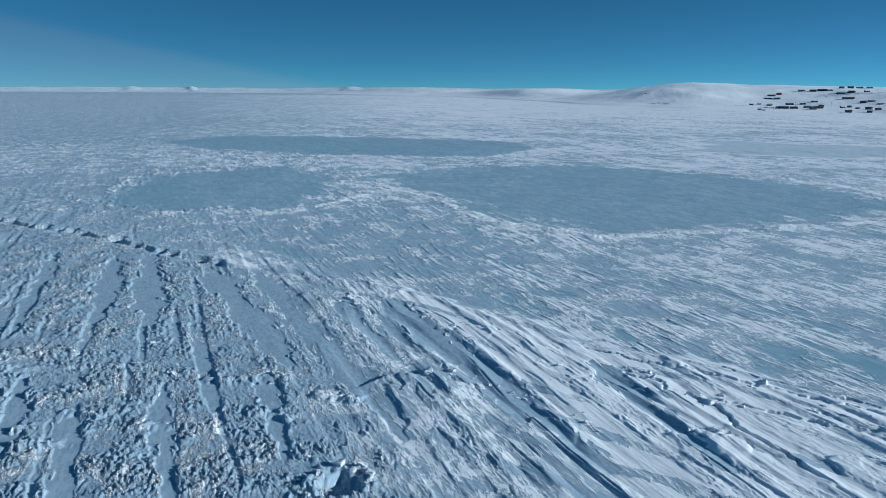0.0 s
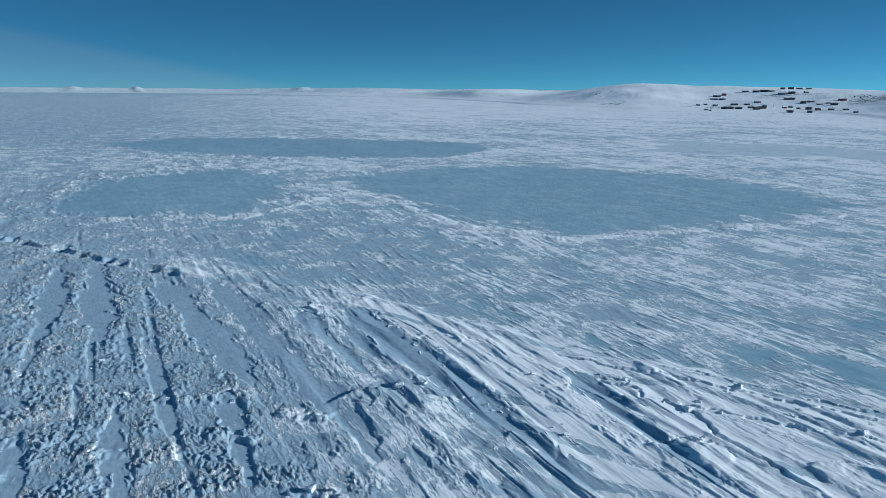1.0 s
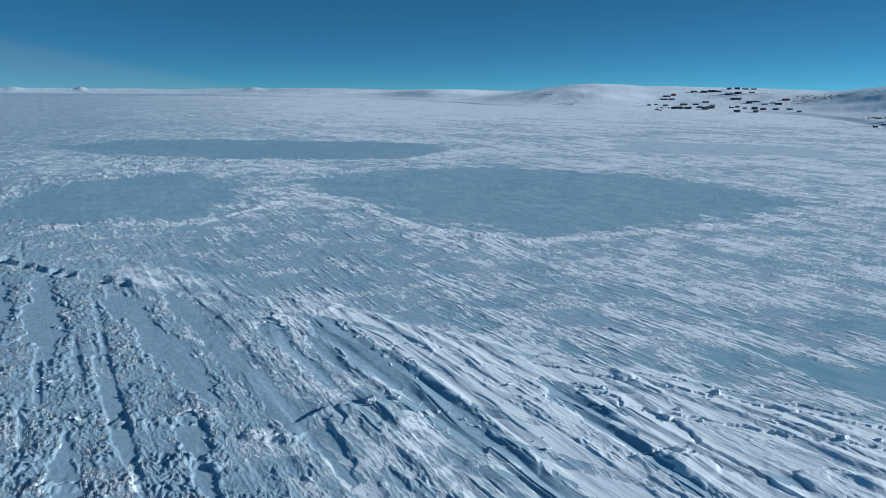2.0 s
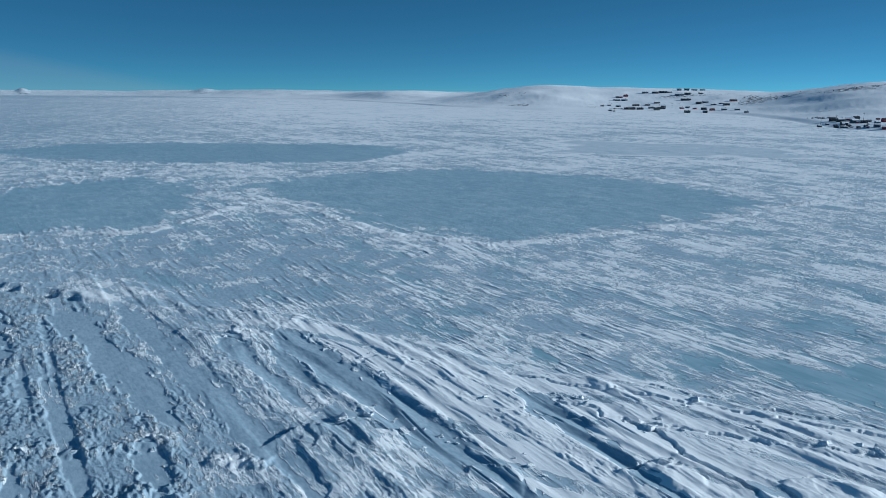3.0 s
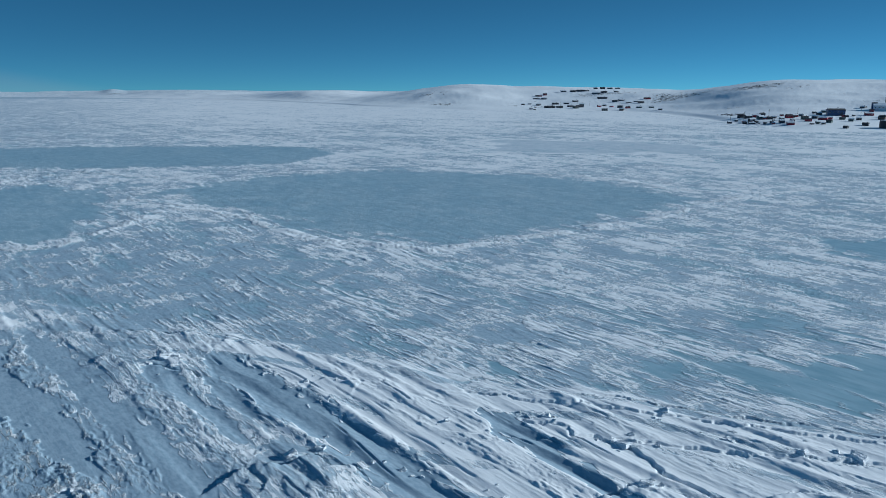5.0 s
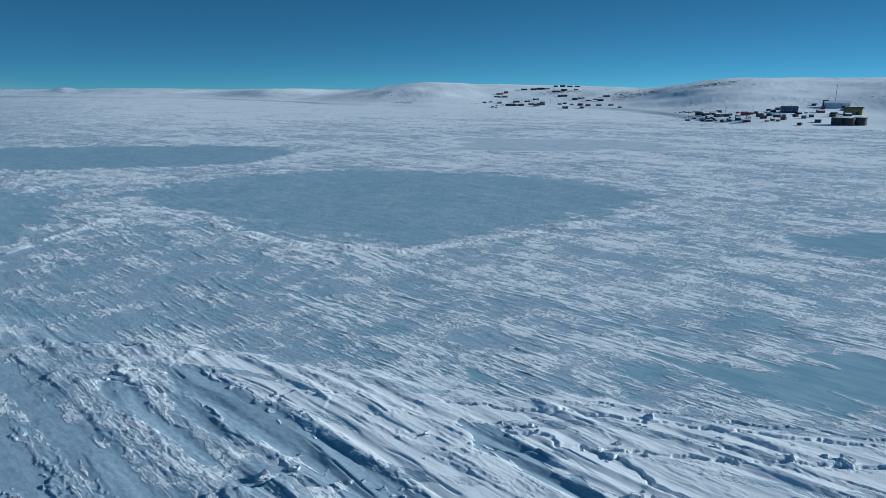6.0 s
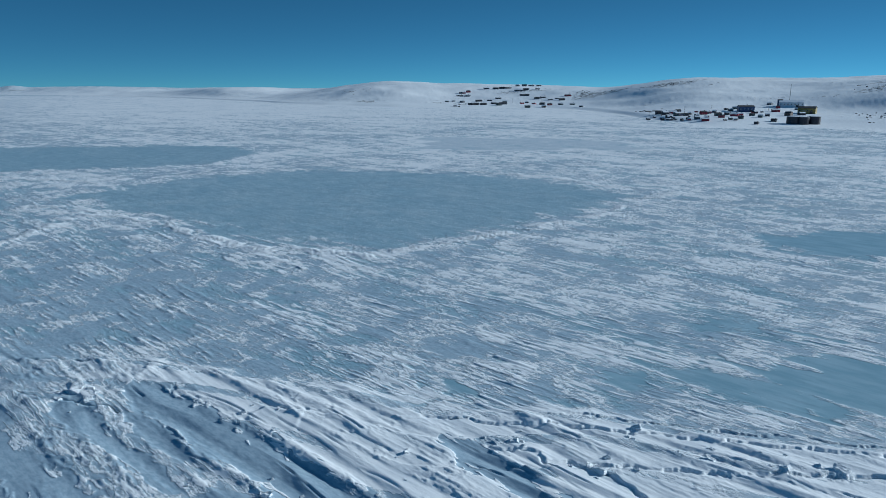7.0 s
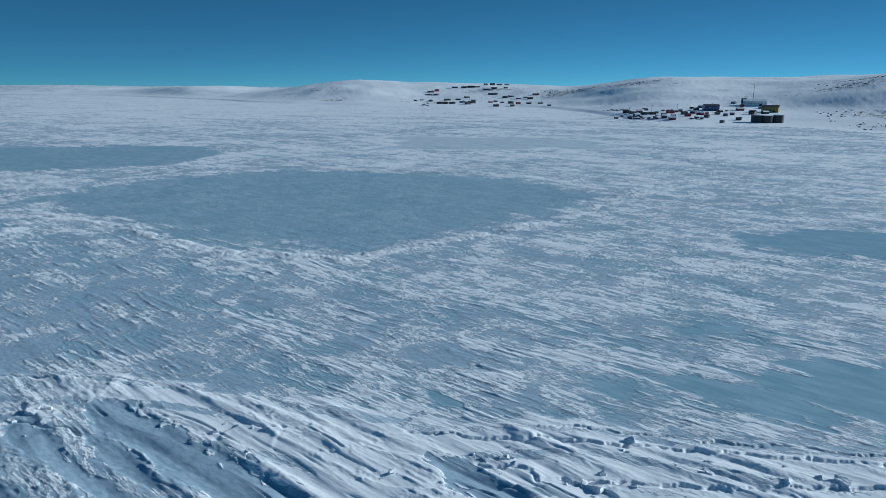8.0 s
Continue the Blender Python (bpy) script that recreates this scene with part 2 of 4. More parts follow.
STEPS = [  # low fluted steps in the rubble that face down the drifts
    [(-56, 73.8), (-50.5, 74), (-44, 74.1), (-38, 75), (-32.5, 75.1)], [(-54, 78.6), (-47, 78.4), (-41, 79.4)], [(-27, 71.8), (-24, 71.4), (-20, 72.2), (-16.5, 71.8)], [(-38, 63.4), (-35.3, 63), (-33, 62.2)], [(-30, 60.5), (-25, 60.9), (-20.5, 59.8)],
    [(-19.5, 63.6), (-16.8, 63.2), (-14.6, 61.9)], [(-14, 67.8), (-11, 67.2), (-8.3, 65.9)], [(-44, 56.6), (-38, 56.2), (-34, 57)],
]
TROUGHS = [  # smooth swept lanes: place across the wind at the upwind and the downwind end, those ends, half width, depth
    (-7.3, -8.3, 143, 98, 1.7, 0.45), (-1.4, -1.5, 143, 91, 2.2, 0.5), (8.0, 13.8, 130, 70, 2.2, 0.5), (15.8, 20.1, 124, 47, 1.5, 0.4), (24.4, 25.2, 100, 70, 1.3, 0.4), (31.3, 34.5, 98, 38, 1.9, 0.5),
    (46.6, 43.0, 68, 34, 1.8, 0.55), (-0.7, -1.2, 79, 43, 0.9, 0.4), (-8.9, -9.0, 77, 42, 1.0, 0.4), (10.2, 8.8, 75, 54, 0.9, 0.45), (-18.0, -18.5, 150, 95, 1.1, 0.35), (-14.5, -14.6, 84, 60, 0.8, 0.3), (28.4, 28.4, 92, 74, 0.8, 0.3),
]
RIDGES = [  # sharp-crested drifts: as above, then height and breadth
    (38.4, 37.5, 88, 48, 0.5, 2.4), (41.2, 41.5, 82, 46, 0.45, 2.0), (27.4, 26.4, 73, 46, 0.6, 1.6), (29.0, 30.0, 64, 40, 0.55, 1.5), (22.6, 23.4, 99, 66, 0.35, 1.4), (36.0, 35.6, 92, 60, 0.3, 1.2), (39.9, 38.8, 139, 123, 0.45, 1.0),
    (44.2, 44.6, 78, 58, 0.35, 1.5), (17.6, 18.0, 84, 66, 0.35, 1.0), (33.2, 36.4, 60, 36, 0.3, 1.3), (49.2, 46.0, 58, 34, 0.4, 1.8), (39.6, 40.0, 62, 40, 0.3, 1.2), (20.8, 21.6, 62, 42, 0.35, 1.2),
]
LIP = [(-125, 175), (-107, 164), (-94, 156.4), (-82, 150.4), (-70, 143.2), (-61.3, 137.1), (-53, 131), (-43.4, 124.8), (-34.6, 119.6), (-26, 114)]
RUBBLE_LINES = [
    [(-142, 262), (-115, 264), (-93, 297), (-62, 330), (-20, 293), (44, 312), (110, 318)],
    [(-33, 244), (-4, 206), (13, 167), (35, 151), (68, 159), (100, 170), (142, 192), (190, 205)],
    [(-110, 178), (-72, 176), (-42, 178), (-30, 198), (-24, 216)],
    [(-102, 193), (-101.8, 212), (-114.7, 246), (-106, 276), (-73, 316)],
    [(-150, 200), (-135, 210), (-124, 219)],
    [(44, 310), (80, 297), (117, 269), (136, 249), (139, 222), (152, 204)],
]
OUTCROPS = [  # azimuth, distance and reach of bare stone
    (35.3, 1560, 1.8, 80), (38.6, 980, 1.0, 40), (40.3, 1445, 2.0, 70), (54.8, 1130, 2.0, 60), (16.5, 1500, 1.6, 90), (23.0, 1420, 1.2, 90), (56.2, 1215, 2.0, 60), (30.0, 1700, 3.0, 30), (58.0, 800, 3.5, 60), (-23.5, 4450, 0.7, 60), (-19.6, 4500, 0.5, 120), (-7.0, 4250, 0.8, 60),
]
HILLS = [  # azimuth, distance, height, width in azimuth, width in distance
    (19.5, 1750, 50, 7.5, 420), (31.0, 1750, 40, 9.0, 520), (43.0, 1650, 54, 9.5, 560), (54.0, 1900, 54, 11.0, 700),
    (92.0, 1150, 118, 40.0, 520), (25.5, 1900, 44, 8.0, 500), (48.5, 1800, 52, 9.0, 560), (85.0, 1500, 70, 14.0, 800), (8.0, 2900, 34, 7.0, 500), (-2.0, 4200, 34, 9.0, 500),
    (-16.0, 4600, 26, 3.0, 250), (-23.8, 4500, 40, 0.9, 120), (-19.6, 4550, 44, 0.55, 100), (-7.5, 4300, 38, 1.2, 150), (-27.0, 4650, 28, 4.0, 200),
]
SHORE = [(-180, 4400), (-30, 4400), (-12, 4300), (-3, 3500), (5, 2300), (12, 1500), (18, 1330), (24, 1330), (31, 1290), (34, 1190), (37, 990), (40, 800), (43, 710), (50, 740), (54, 700), (58, 640), (62, 600), (75, 580), (110, 900), (180, 4400)]


def land(x, y):
    """Height of the shores above the ice, and how far inland."""
    azimuth, far = np.degrees(np.arctan2(x, y)), np.hypot(x, y)
    edge = sum(np.interp(azimuth + k, [p[0] for p in SHORE], [p[1] for p in SHORE]) * (3.0 - abs(k)) for k in np.arange(-2.75, 2.8, 0.25)) / sum(3.0 - abs(k) for k in np.arange(-2.75, 2.8, 0.25))
    inland = far - edge + 50 * fbm(x / 260, y / 260, 3, 5)
    up = np.zeros_like(x)
    for at, d, high, wa, wd in HILLS:
        up = up + (high * np.exp(-(((azimuth - at) / wa) ** 2) - np.clip((d - far) / wd, 0, 9) ** 2)) ** 5
    up = (up + (30 * smooth(far, 3200, 4600)) ** 5) ** 0.2
    up = up * smooth(inland, -30, 720) + 3.0 * smooth(inland, -20, 70)
    up = up + smooth(inland, 0, 300) * (3.5 * fbm(x / 210, y / 210, 3, 40) + 0.3 * fbm(x / 25, y / 25, 2, 44))
    return np.where(inland > -30, np.maximum(up, 0), 0), inland


def surface(x, y):
    """Height, bare ice, packed snow with painted shade and haze, and rock at places of the sheet."""
    far = np.hypot(x, y)
    s, c = x * WX + y * WY, x * WY - y * WX
    warp = 2.0 * grad(x / 23, y / 23, 91)
    c2 = c + warp * 0.6
    cw = c + 0.2 * warp + 0.35 * grad(c / 1.6, s / 4, 92) + 0.14 * grad(c / 0.5, s / 0.9, 93)
    sw = s + 1.3 * grad(c / 1.1, s / 5, 94) + 0.5 * grad(c / 0.5, s / 1.5, 96)
    near = 1 - smooth(far, 450, 1000)
    # zones: rubble left of the drift belt, the belt, the swept ice beyond
    wob = 5 * grad(x / 18, y / 18, 3) + 1.6 * grad(x / 4, y / 4, 4)
    gap, along = line_gap(x, y, BELT_EDGE)
    belt = smooth(-gap + wob * 0.5, -2.2, 2.2) * smooth(c + wob, 4, 12)
    lip_gap, lip_along = line_gap(x + 0.6 * grad(x / 3, y / 3, 8), y + 1.2 * grad(x / 5, y / 5, 9), LIP)
    rubble = smooth(14 - c + wob, -4, 6) * smooth(-lip_gap, -0.5, 2.0) * (1 - smooth(far, 150, 220))
    rubble_wide = smooth(20 - c + wob, -8, 12) * (1 - smooth(far, 190, 380))
    ice = np.zeros_like(x)
    lake_calm = np.zeros_like(x)
    for ring, bare in LAKES:
        if not reach(ring, far, 60):
            continue
        size = 6.0 if len(ring) > 7 else 4.0
        depth = inside(x, y, ring) + size * 0.9 * fbm(x / (size * 2), y / (size * 2), 4, 20, 0.6) + size * 0.9 * fbm(c2 / 2.5, s / 22, 3, 21)
        ice = np.maximum(ice, bare * smooth(depth, -1.5, size))
        if ring is LAKES[1][0]:
            lake_calm = 0.8 * smooth(depth, 0, size)
    pools = fbm(c2 / 9, s / 24, 4, 60, 0.6)
    swept = smooth(pools, 0.02, 0.5) * (1 - belt) * (1 - rubble_wide * 0.8)
    open_ice = np.maximum(ice, 0.6 * swept)
    # wide streaks of packed and loose snow
    c3 = c + 0.15 * warp
    strip = fbm(c3 / 3.2, s / 60, 2, 30) + 0.3 * grad(c3 / 1.3, s / 22, 33) + 0.12 * grad(cw / 0.5, sw / 2, 34)
    crusty = smooth(strip + 0.15 * grad(cw / 0.8, sw / 1.5, 35) + 0.3 * smooth(c, -22, -14), -0.42, -0.18)
    tails = fbm(c3 / 4.4, s / 70, 2, 36) + 0.25 * grad(c3 / 1.5, s / 26, 37) + 0.08 * grad(cw / 0.5, sw / 1.6, 38)
    big = drifts(c2 + 0.3 * (cw - c), s + 0.8 * (sw - s), 5.2, 34, 70)
    mid = 0 * x if far.min() > 440 else drifts(c2 + 0.5 * (cw - c), sw, 1.9, 13, 71)
    fine = 0 * x if far.min() > 440 else drifts(c + 0.2 * warp + 0.4 * (cw - c), sw, 0.8, 6.5, 74)
    small = drifts(cw, sw, 0.42, 1.25, 72, 0.8, 2.2) if far.min() < 420 else 0 * x
    lumps = 0.55 * smooth(fbm(cw / 0.6, sw / 0.75, 4, 80, 0.62), -0.08, 0.16) + 0.45 * smooth(fbm(cw / 0.26, sw / 0.36, 2, 85, 0.6), -0.06, 0.2)
    patch = smooth(fbm(x / 5, y / 5, 2, 81), -0.45, 0.25)
    # flakes of crust, large and small, and the lanes swept smooth between them
    blank = np.zeros_like(x)
    flakes = plates(cw + 0.3 * grad(c / 0.7, s / 0.7, 110), sw, 0.7, 1.0, 111) if far.min() < 260 else blank
    chips = plates(cw, sw + 0.2 * grad(c / 0.4, s / 0.4, 112), 0.27, 0.38, 113) if far.min() < 260 else blank
    floor, carve, crests, white = np.zeros_like(x), np.zeros_like(x), np.zeros_like(x), np.zeros_like(x)
    wave = 0.45 * grad(c / 3.0, s / 15, 114) + (0.22 - 0.15 * smooth(c, 14, 24)) * grad(c / 0.6, s / 1.6, 115)
    ragged = 0.7 * fbm(cw / 1.1, sw / 3.2, 3, 123, 0.6)
    for row in TROUGHS if far.min() < 190 else ():
        g, holds = lane(c, s, row, warp)
        half = 1.2 * row[4] * (1 + 0.6 * grad(s / 11, s * 0 + row[0], 116)) * (0.25 + 0.75 * holds)
        g = g + wave
        floor = np.maximum(floor, smooth(holds, 0.0, 0.2) * smooth(half - np.abs(g) + ragged * (0.4 + 0.6 * half), -0.25, 0.35))
        carve = np.maximum(carve, row[5] * (0.12 + 0.68 * smooth(c, 16, 28)) * holds * smooth(g + half, -0.5, 1.3) * (1 - smooth(g - half, -0.8, 0.4)))
    for row in RIDGES if far.min() < 190 else ():
        g, holds = lane(c, s, row, warp)
        g = g + 0.5 * wave + 0.5 * grad(s / 7, s * 0 + row[0], 117)
        size = holds * row[4] * np.clip(0.55 + 0.6 * grad(s / 6, s * 0 + row[0], 118), 0.1, 1)
        crests = np.maximum(crests, size * np.where(g < 0, np.exp(g / 0.8), np.exp(-g / (1.15 * row[5]))))
        carve = carve + 0.5 * size * np.exp(-(((g + 0.12) / 0.11) ** 2)) * smooth(grad(s / 5, s * 0 + row[0], 124), -0.1, 0.2)
        # whitens each crest's sunward side: sunlight put into the colour
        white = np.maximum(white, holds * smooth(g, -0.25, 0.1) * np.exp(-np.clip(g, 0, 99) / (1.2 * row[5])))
    crusty = crusty * (1 - smooth(floor, 0.15, 0.6))
    # the smallest relief dies away where the sheet's mesh is too coarse to hold it
    held = smooth(far, 30, 47)
    small, lumps, fine, flakes, chips = small * held, lumps * held, fine * held, flakes * held, chips * held
    spread = smooth(fbm(x / 11, y / 11, 3, 82) + 0.4 * grad(c2 / 3, s / 16, 83), -0.3, 0.3)
    up = 0.10 * fbm(x / 30, y / 30, 2, 10)
    near_zone = np.maximum(belt, rubble)
    phase = c / 2.9 + 0.75 * grad(c / 9, s / 34, 130) + 0.22 * grad(c / 2.2, s / 11, 131) + 0.02 * grad(c / 0.5, s / 1.8, 133)
    number = np.floor(phase)
    saw = phase - number
    size = np.clip(0.5 + 0.95 * grad(s / 13, number * 7.31, 132), 0.04, 1.2)
    blades = np.where(saw < 0.4, saw / 0.4, (1 - saw) / 0.6) * size * smooth(c, 16, 30)
    notch = np.exp(-(((saw - 0.36) / 0.035) ** 2)) * smooth(grad(s / 5, number * 3.7, 134), 0.0, 0.25) * smooth(size, 0.4, 0.8) * smooth(c, 16, 30)
    ribbed = (0.25 + 0.75 * patch) * smooth(tails, -0.15, 0.1) * (1 - 0.5 * smooth(c, 38, 50)) * (1 - floor)
    up = up + belt * (1 - rubble) * (0.25 + 0.30 * blades - 0.2 * notch + 0.12 * big * (1 - floor) + 0.05 * mid * (1 - floor) + 0.04 * fine * (1 - floor) + ribbed * (0.08 * fine + 0.10 * small + 0.09 * flakes + 0.06 * chips) + 0.10 * smooth(tails, -0.2, 0.25))
    up = up + rubble * (0.14 + 0.07 * mid * crusty + crusty * (0.3 + 0.7 * patch) * (1 + 0.35 * smooth(-c, -4, 14)) * (0.10 * flakes + 0.20 * chips + 0.14 * small + 0.11 * lumps + 0.06 * smooth(fbm(cw / 1.6, sw / 1.2, 2, 86), 0.0, 0.25)))
    up = up + near_zone * (0.6 * crests - 0.5 * carve)
    # a little ice blue over the rubble deepens its painted shade
    open_ice = np.maximum(open_ice, rubble * (0.16 + 0.12 * (1 - crusty)))
    calm = 1 - 0.85 * smooth(open_ice, 0.2, 0.7)
    up = up + (1 - belt) * (1 - rubble) * calm * ((0.2 + 0.8 * spread) * (1 - 0.6 * rubble_wide) * (0.17 * mid + 0.14 * fine + 0.08 * small * patch) + 0.10 * big + rubble_wide * crusty * (0.04 + 0.12 * flakes + 0.08 * chips + 0.14 * small))
    # noses of the drifts with the hollows scoured before them
    for line, high, faces in [(some, 0.12, -1) for some in SCARPS] + [(some, tall, 1) for some, tall in HEADS]:
        if not reach(line, far, 25):
            continue
        g, d = line_gap(x + 0.7 * grad(x / 2.2, y / 2.2, 50), y + 0.6 * grad(x / 3.1, y / 3.1, 51), line)
        g = faces * g + 0.3 * grad(d / 1.7, d * 0 + 0.4, 66) + 0.16 * grad(d / 0.35, d * 0 + 0.9, 67)
        size = sum(math.dist(p, q) for p, q in zip(line, line[1:]))
        fade = smooth(1 - np.abs(d / size - 0.5) * 2, 0.0, 0.2)
        lift = fade * (high + 0.9 * high * grad(d / 3.1, d * 0 + 0.7, 65)) * smooth(-g, -0.06, 0.08) * np.exp(-np.clip(-g, 0, 99) / (14.0 * high))
        up = up + lift
        white = np.maximum(white, smooth(lift, 0.03, 0.25))
        open_crack = smooth(grad(d / 2.6, d * 0 + 0.1, 69) + 0.5 * grad(d / 0.7, d * 0 + 0.6, 75), -0.5, 0.0)
        up = up - fade * (1.8 if faces < 0 else 2.0) * high * open_crack * np.exp(-(((g - 0.16) / (0.1 + 0.1 * open_crack)) ** 2)) * (1.0 if line is not SCARPS[2] else 0.7)
    g, d = line_gap(x + 0.4 * grad(x / 1.2, y / 1.2, 119), y, CRACK)
    up = up - 0.7 * np.exp(-((g / 0.13) ** 2)) * smooth(d, 0, 1.5) * (1 - smooth(d, 14, 18)) + 0.22 * smooth(g, -0.05, 0.05) * np.exp(-np.clip(g, 0, 99) / 1.5) * smooth(d, 0, 1.5) * (1 - smooth(d, 14, 18))
    for line in STEPS:
        if not reach(line, far, 10):
            continue
        g, d = line_gap(x, y + 0.5 * grad(x / 2.5, y / 2.5, 120) + 0.3 * grad(x / 0.8, y / 2.5, 121), line)
        size = sum(math.dist(p, q) for p, q in zip(line, line[1:]))
        fade = smooth(1 - np.abs(d / size - 0.5) * 2, 0.0, 0.15)
        flute = 0.5 + 0.8 * grad(d / 0.55, d * 0 + 0.3, 122)
        up = up + fade * (0.34 * smooth(g, -0.75 - 0.5 * flute, 0.0) * np.exp(-np.clip(g, 0, 99) / 1.2) - 0.3 * np.exp(-(((g - 0.25) / 0.2) ** 2)) * smooth(flute, 0.2, 0.6))
    shift = gap + 1.5 * grad(along / 18, gap * 0.1, 57) + 0.22 * grad(cw / 1.2, sw / 1.6, 58)
    shift = shift + 0.3 * grad(along / 1.1, along * 0 + 0.3, 68)
    turn = (-shift) / 5.2 + 0.35 * grad(x / 30, y / 30, 59)
    saw = turn - np.floor(turn)
    broken = smooth(grad(along / 20, np.floor(turn) * 3.7, 61), -0.4, 0.3)
    terrace = smooth(saw, 0.0, 0.03) * (1 - saw) * broken
    up = up + 0.14 * terrace * belt * (1 - rubble) * smooth(c, 34, 46)
    cut = lip_along / 5.2 + 0.8 * grad(lip_along / 14, lip_along * 0 + 0.5, 52)
    cut = cut - np.floor(cut)
    hollow = smooth(cut, 0.25, 0.7) * (1 - smooth(cut, 0.92, 0.98)) * smooth(grad(lip_along / 9, lip_along * 0 + 0.9, 64), -0.25, 0.05)
    lip_gap = lip_gap - 1.3 * hollow * (1 - 0.6 * smooth(lip_along, 60, 85)) + 0.15 * grad(x / 0.8, y / 0.8, 128)
    near_lip, far_lip = np.clip(-lip_gap, 0, 99), np.clip(lip_gap, 0, 99)
    ends = smooth(lip_along, 5, 20) * (1 - smooth(lip_along, 96, 114))
    up = up + ends * smooth(lip_gap, -0.9, 0.15) * 0.75 * np.exp(-far_lip / 5.0)
    up = up - ends * hollow * 1.0 * np.exp(-(((near_lip - 0.6) / 1.5) ** 2)) * smooth(-lip_gap, -0.5, 0.0) * (1 - 0.5 * smooth(lip_along, 60, 80))
    lip_snow = ends * smooth(lip_gap, -1.2, -0.6) * (1 - 0.6 * hollow) * np.exp(-far_lip / 3.0)
    heap = np.zeros_like(x)
    for line in RUBBLE_LINES:
        if not reach(line, far, 60):
            continue
        g, d = line_gap(x + 2.5 * grad(x / 9, y / 9, 53), y + 2.5 * grad(x / 9, y / 9, 54), line)
        heap = np.maximum(heap, np.exp(-((g / 2.2) ** 2)) * smooth(grad(x / 7, y / 7, 62) + 0.5 * grad(x / 2, y / 2, 63), -0.5, 0.3))
    up = up + heap * (0.10 + 0.22 * lumps + 0.16 * small)
    # the broken pit
    pit = np.hypot(x + 8.4, (y - 51.0) * 1.0)
    pit = pit + 0.5 * grad(x / 0.9, y / 0.9, 55)
    up = up - 0.9 * (1 - smooth(pit, 0.9, 2.1)) + 0.3 * np.exp(-(((pit - 2.5) / 0.7) ** 2)) * (0.6 + grad(x / 0.7, y / 0.7, 56))
    broken_far = smooth(-x, -30, 90) * smooth(0.8 * fbm(x / 55, y / 40, 3, 106, 0.6) + 0.35 * smooth(-x, -40, 120), 0.05, 0.4) * smooth(far, 120, 220) * (1 - smooth(far, 700, 1300)) * (1 - smooth(ice, 0.2, 0.4))
    chunks = fbm(x / 3.2, y / 4.0, 3, 107, 0.65)
    up = up + broken_far * 0.2 * smooth(chunks, 0.05, 0.45)
    up = up * (0.25 + 0.75 * near) * (0.12 + 0.88 * smooth(far, 24, 46))
    # the rubble is darkened all over, its shading put into the colour
    hard_shade_haze = rubble * (1.0 - 0.14 * crusty * smooth(0.8 * flakes + 0.5 * chips + 0.3 * small, 0.2, 0.8) + 0.1 * (1 - crusty))
    # loose snow of the belt, together with the painted sunlight on its crests
    loose_and_lit = np.clip(0.8 * white + 0.6 * smooth(saw, 0.3, 0.42) * size * (1 - 0.4 * saw) + 0.15 * smooth(tails + 0.15 * mid, -0.2, 0.15) + 0.25 * smooth(c, 34, 42), 0, 1)
    loose_and_lit = loose_and_lit * (1 - smooth(floor, 0.2, 0.8)) * (0.3 + 0.7 * smooth(c + 0.5 * wob, 29, 40))
    hard_shade_haze = hard_shade_haze + (1 - rubble) * belt * (0.9 - 0.9 * loose_and_lit)
    hard_shade_haze = hard_shade_haze * (1 - lip_snow)
    flat = (1 - belt) * (1 - rubble)
    west = smooth(12 - c + 2 * wob, -10, 20) * (1 - smooth(far, 190, 380))
    quiet = smooth(24 - x + 2 * wob, 0, 26) * (1 - smooth(far, 150, 210)) * (1 - west)
    flecks = 0.7 * fbm(cw / 0.8, sw / 3.6, 3, 95, 0.7) + 0.55 * fbm(c2 / 5, s / 16, 4, 84, 0.6)
    lobes = 0 * x if far.min() > 440 else drifts(c2 + 1.6 * fbm(x / 5, y / 5, 3, 125, 0.6), s + 4.5 * fbm(c / 3.5, s / 9, 3, 126, 0.6), 9.0, 24, 127, 0.75, 1.0)
    crest = smooth(0.6 * lobes - 0.16 + (1 - 0.7 * west) * (0.6 * mid + 0.5 * fine) * (0.3 + 0.7 * spread) + heap + 0.8 * flecks * (0.65 + 0.35 * spread) * (1 - 0.75 * west) + west * (0.5 * fbm(x / 2.2, y / 2.2, 3, 105, 0.65) - 0.1) + 0.2 * (spread - 0.5), -0.1, 0.5)
    streak = smooth(fbm(c2 / 14, s / 55, 4, 97, 0.62), -0.35, 0.35)
    bands = smooth(0.7 * fbm(c2 / 26, s / 75, 3, 99, 0.6) + 0.6 * fbm(x / 90, y / 60, 3, 100) + 0.75 * fbm(c2 / 3.2, s / 11, 4, 104, 0.7), -0.55, 0.55)
    bands = bands * (1 - 0.75 * smooth(-x - 0.08 * far, -60, 140) * smooth(far, 100, 300) * (1 - smooth(far, 1500, 3500)))
    away = smooth(far, 180, 420)
    crest = crest * (1 - away) + away * bands
    crest = np.clip(crest + broken_far * (0.8 * smooth(chunks, 0.1, 0.5) - 0.25), 0, 1)
    ridge = smooth(0.8 * mid + 0.7 * fine + 0.4 * small, 0.5, 0.9) * (0.25 + 0.75 * spread) * (1 - away)
    hard_shade_haze = hard_shade_haze + flat * np.clip(0.24 + 0.48 * (1 - crest) + 0.16 * (1 - streak) + 0.38 * west + 0.3 * quiet - 0.6 * ridge, 0, 1)
    flats = inside(x, y, GREY_FLAT) + 14 * fbm(x / 40, y / 40, 2, 98)
    hard_shade_haze = np.maximum(hard_shade_haze * (1 - smooth(flats, 0, 15)), 0.55 * smooth(flats, 0, 15))
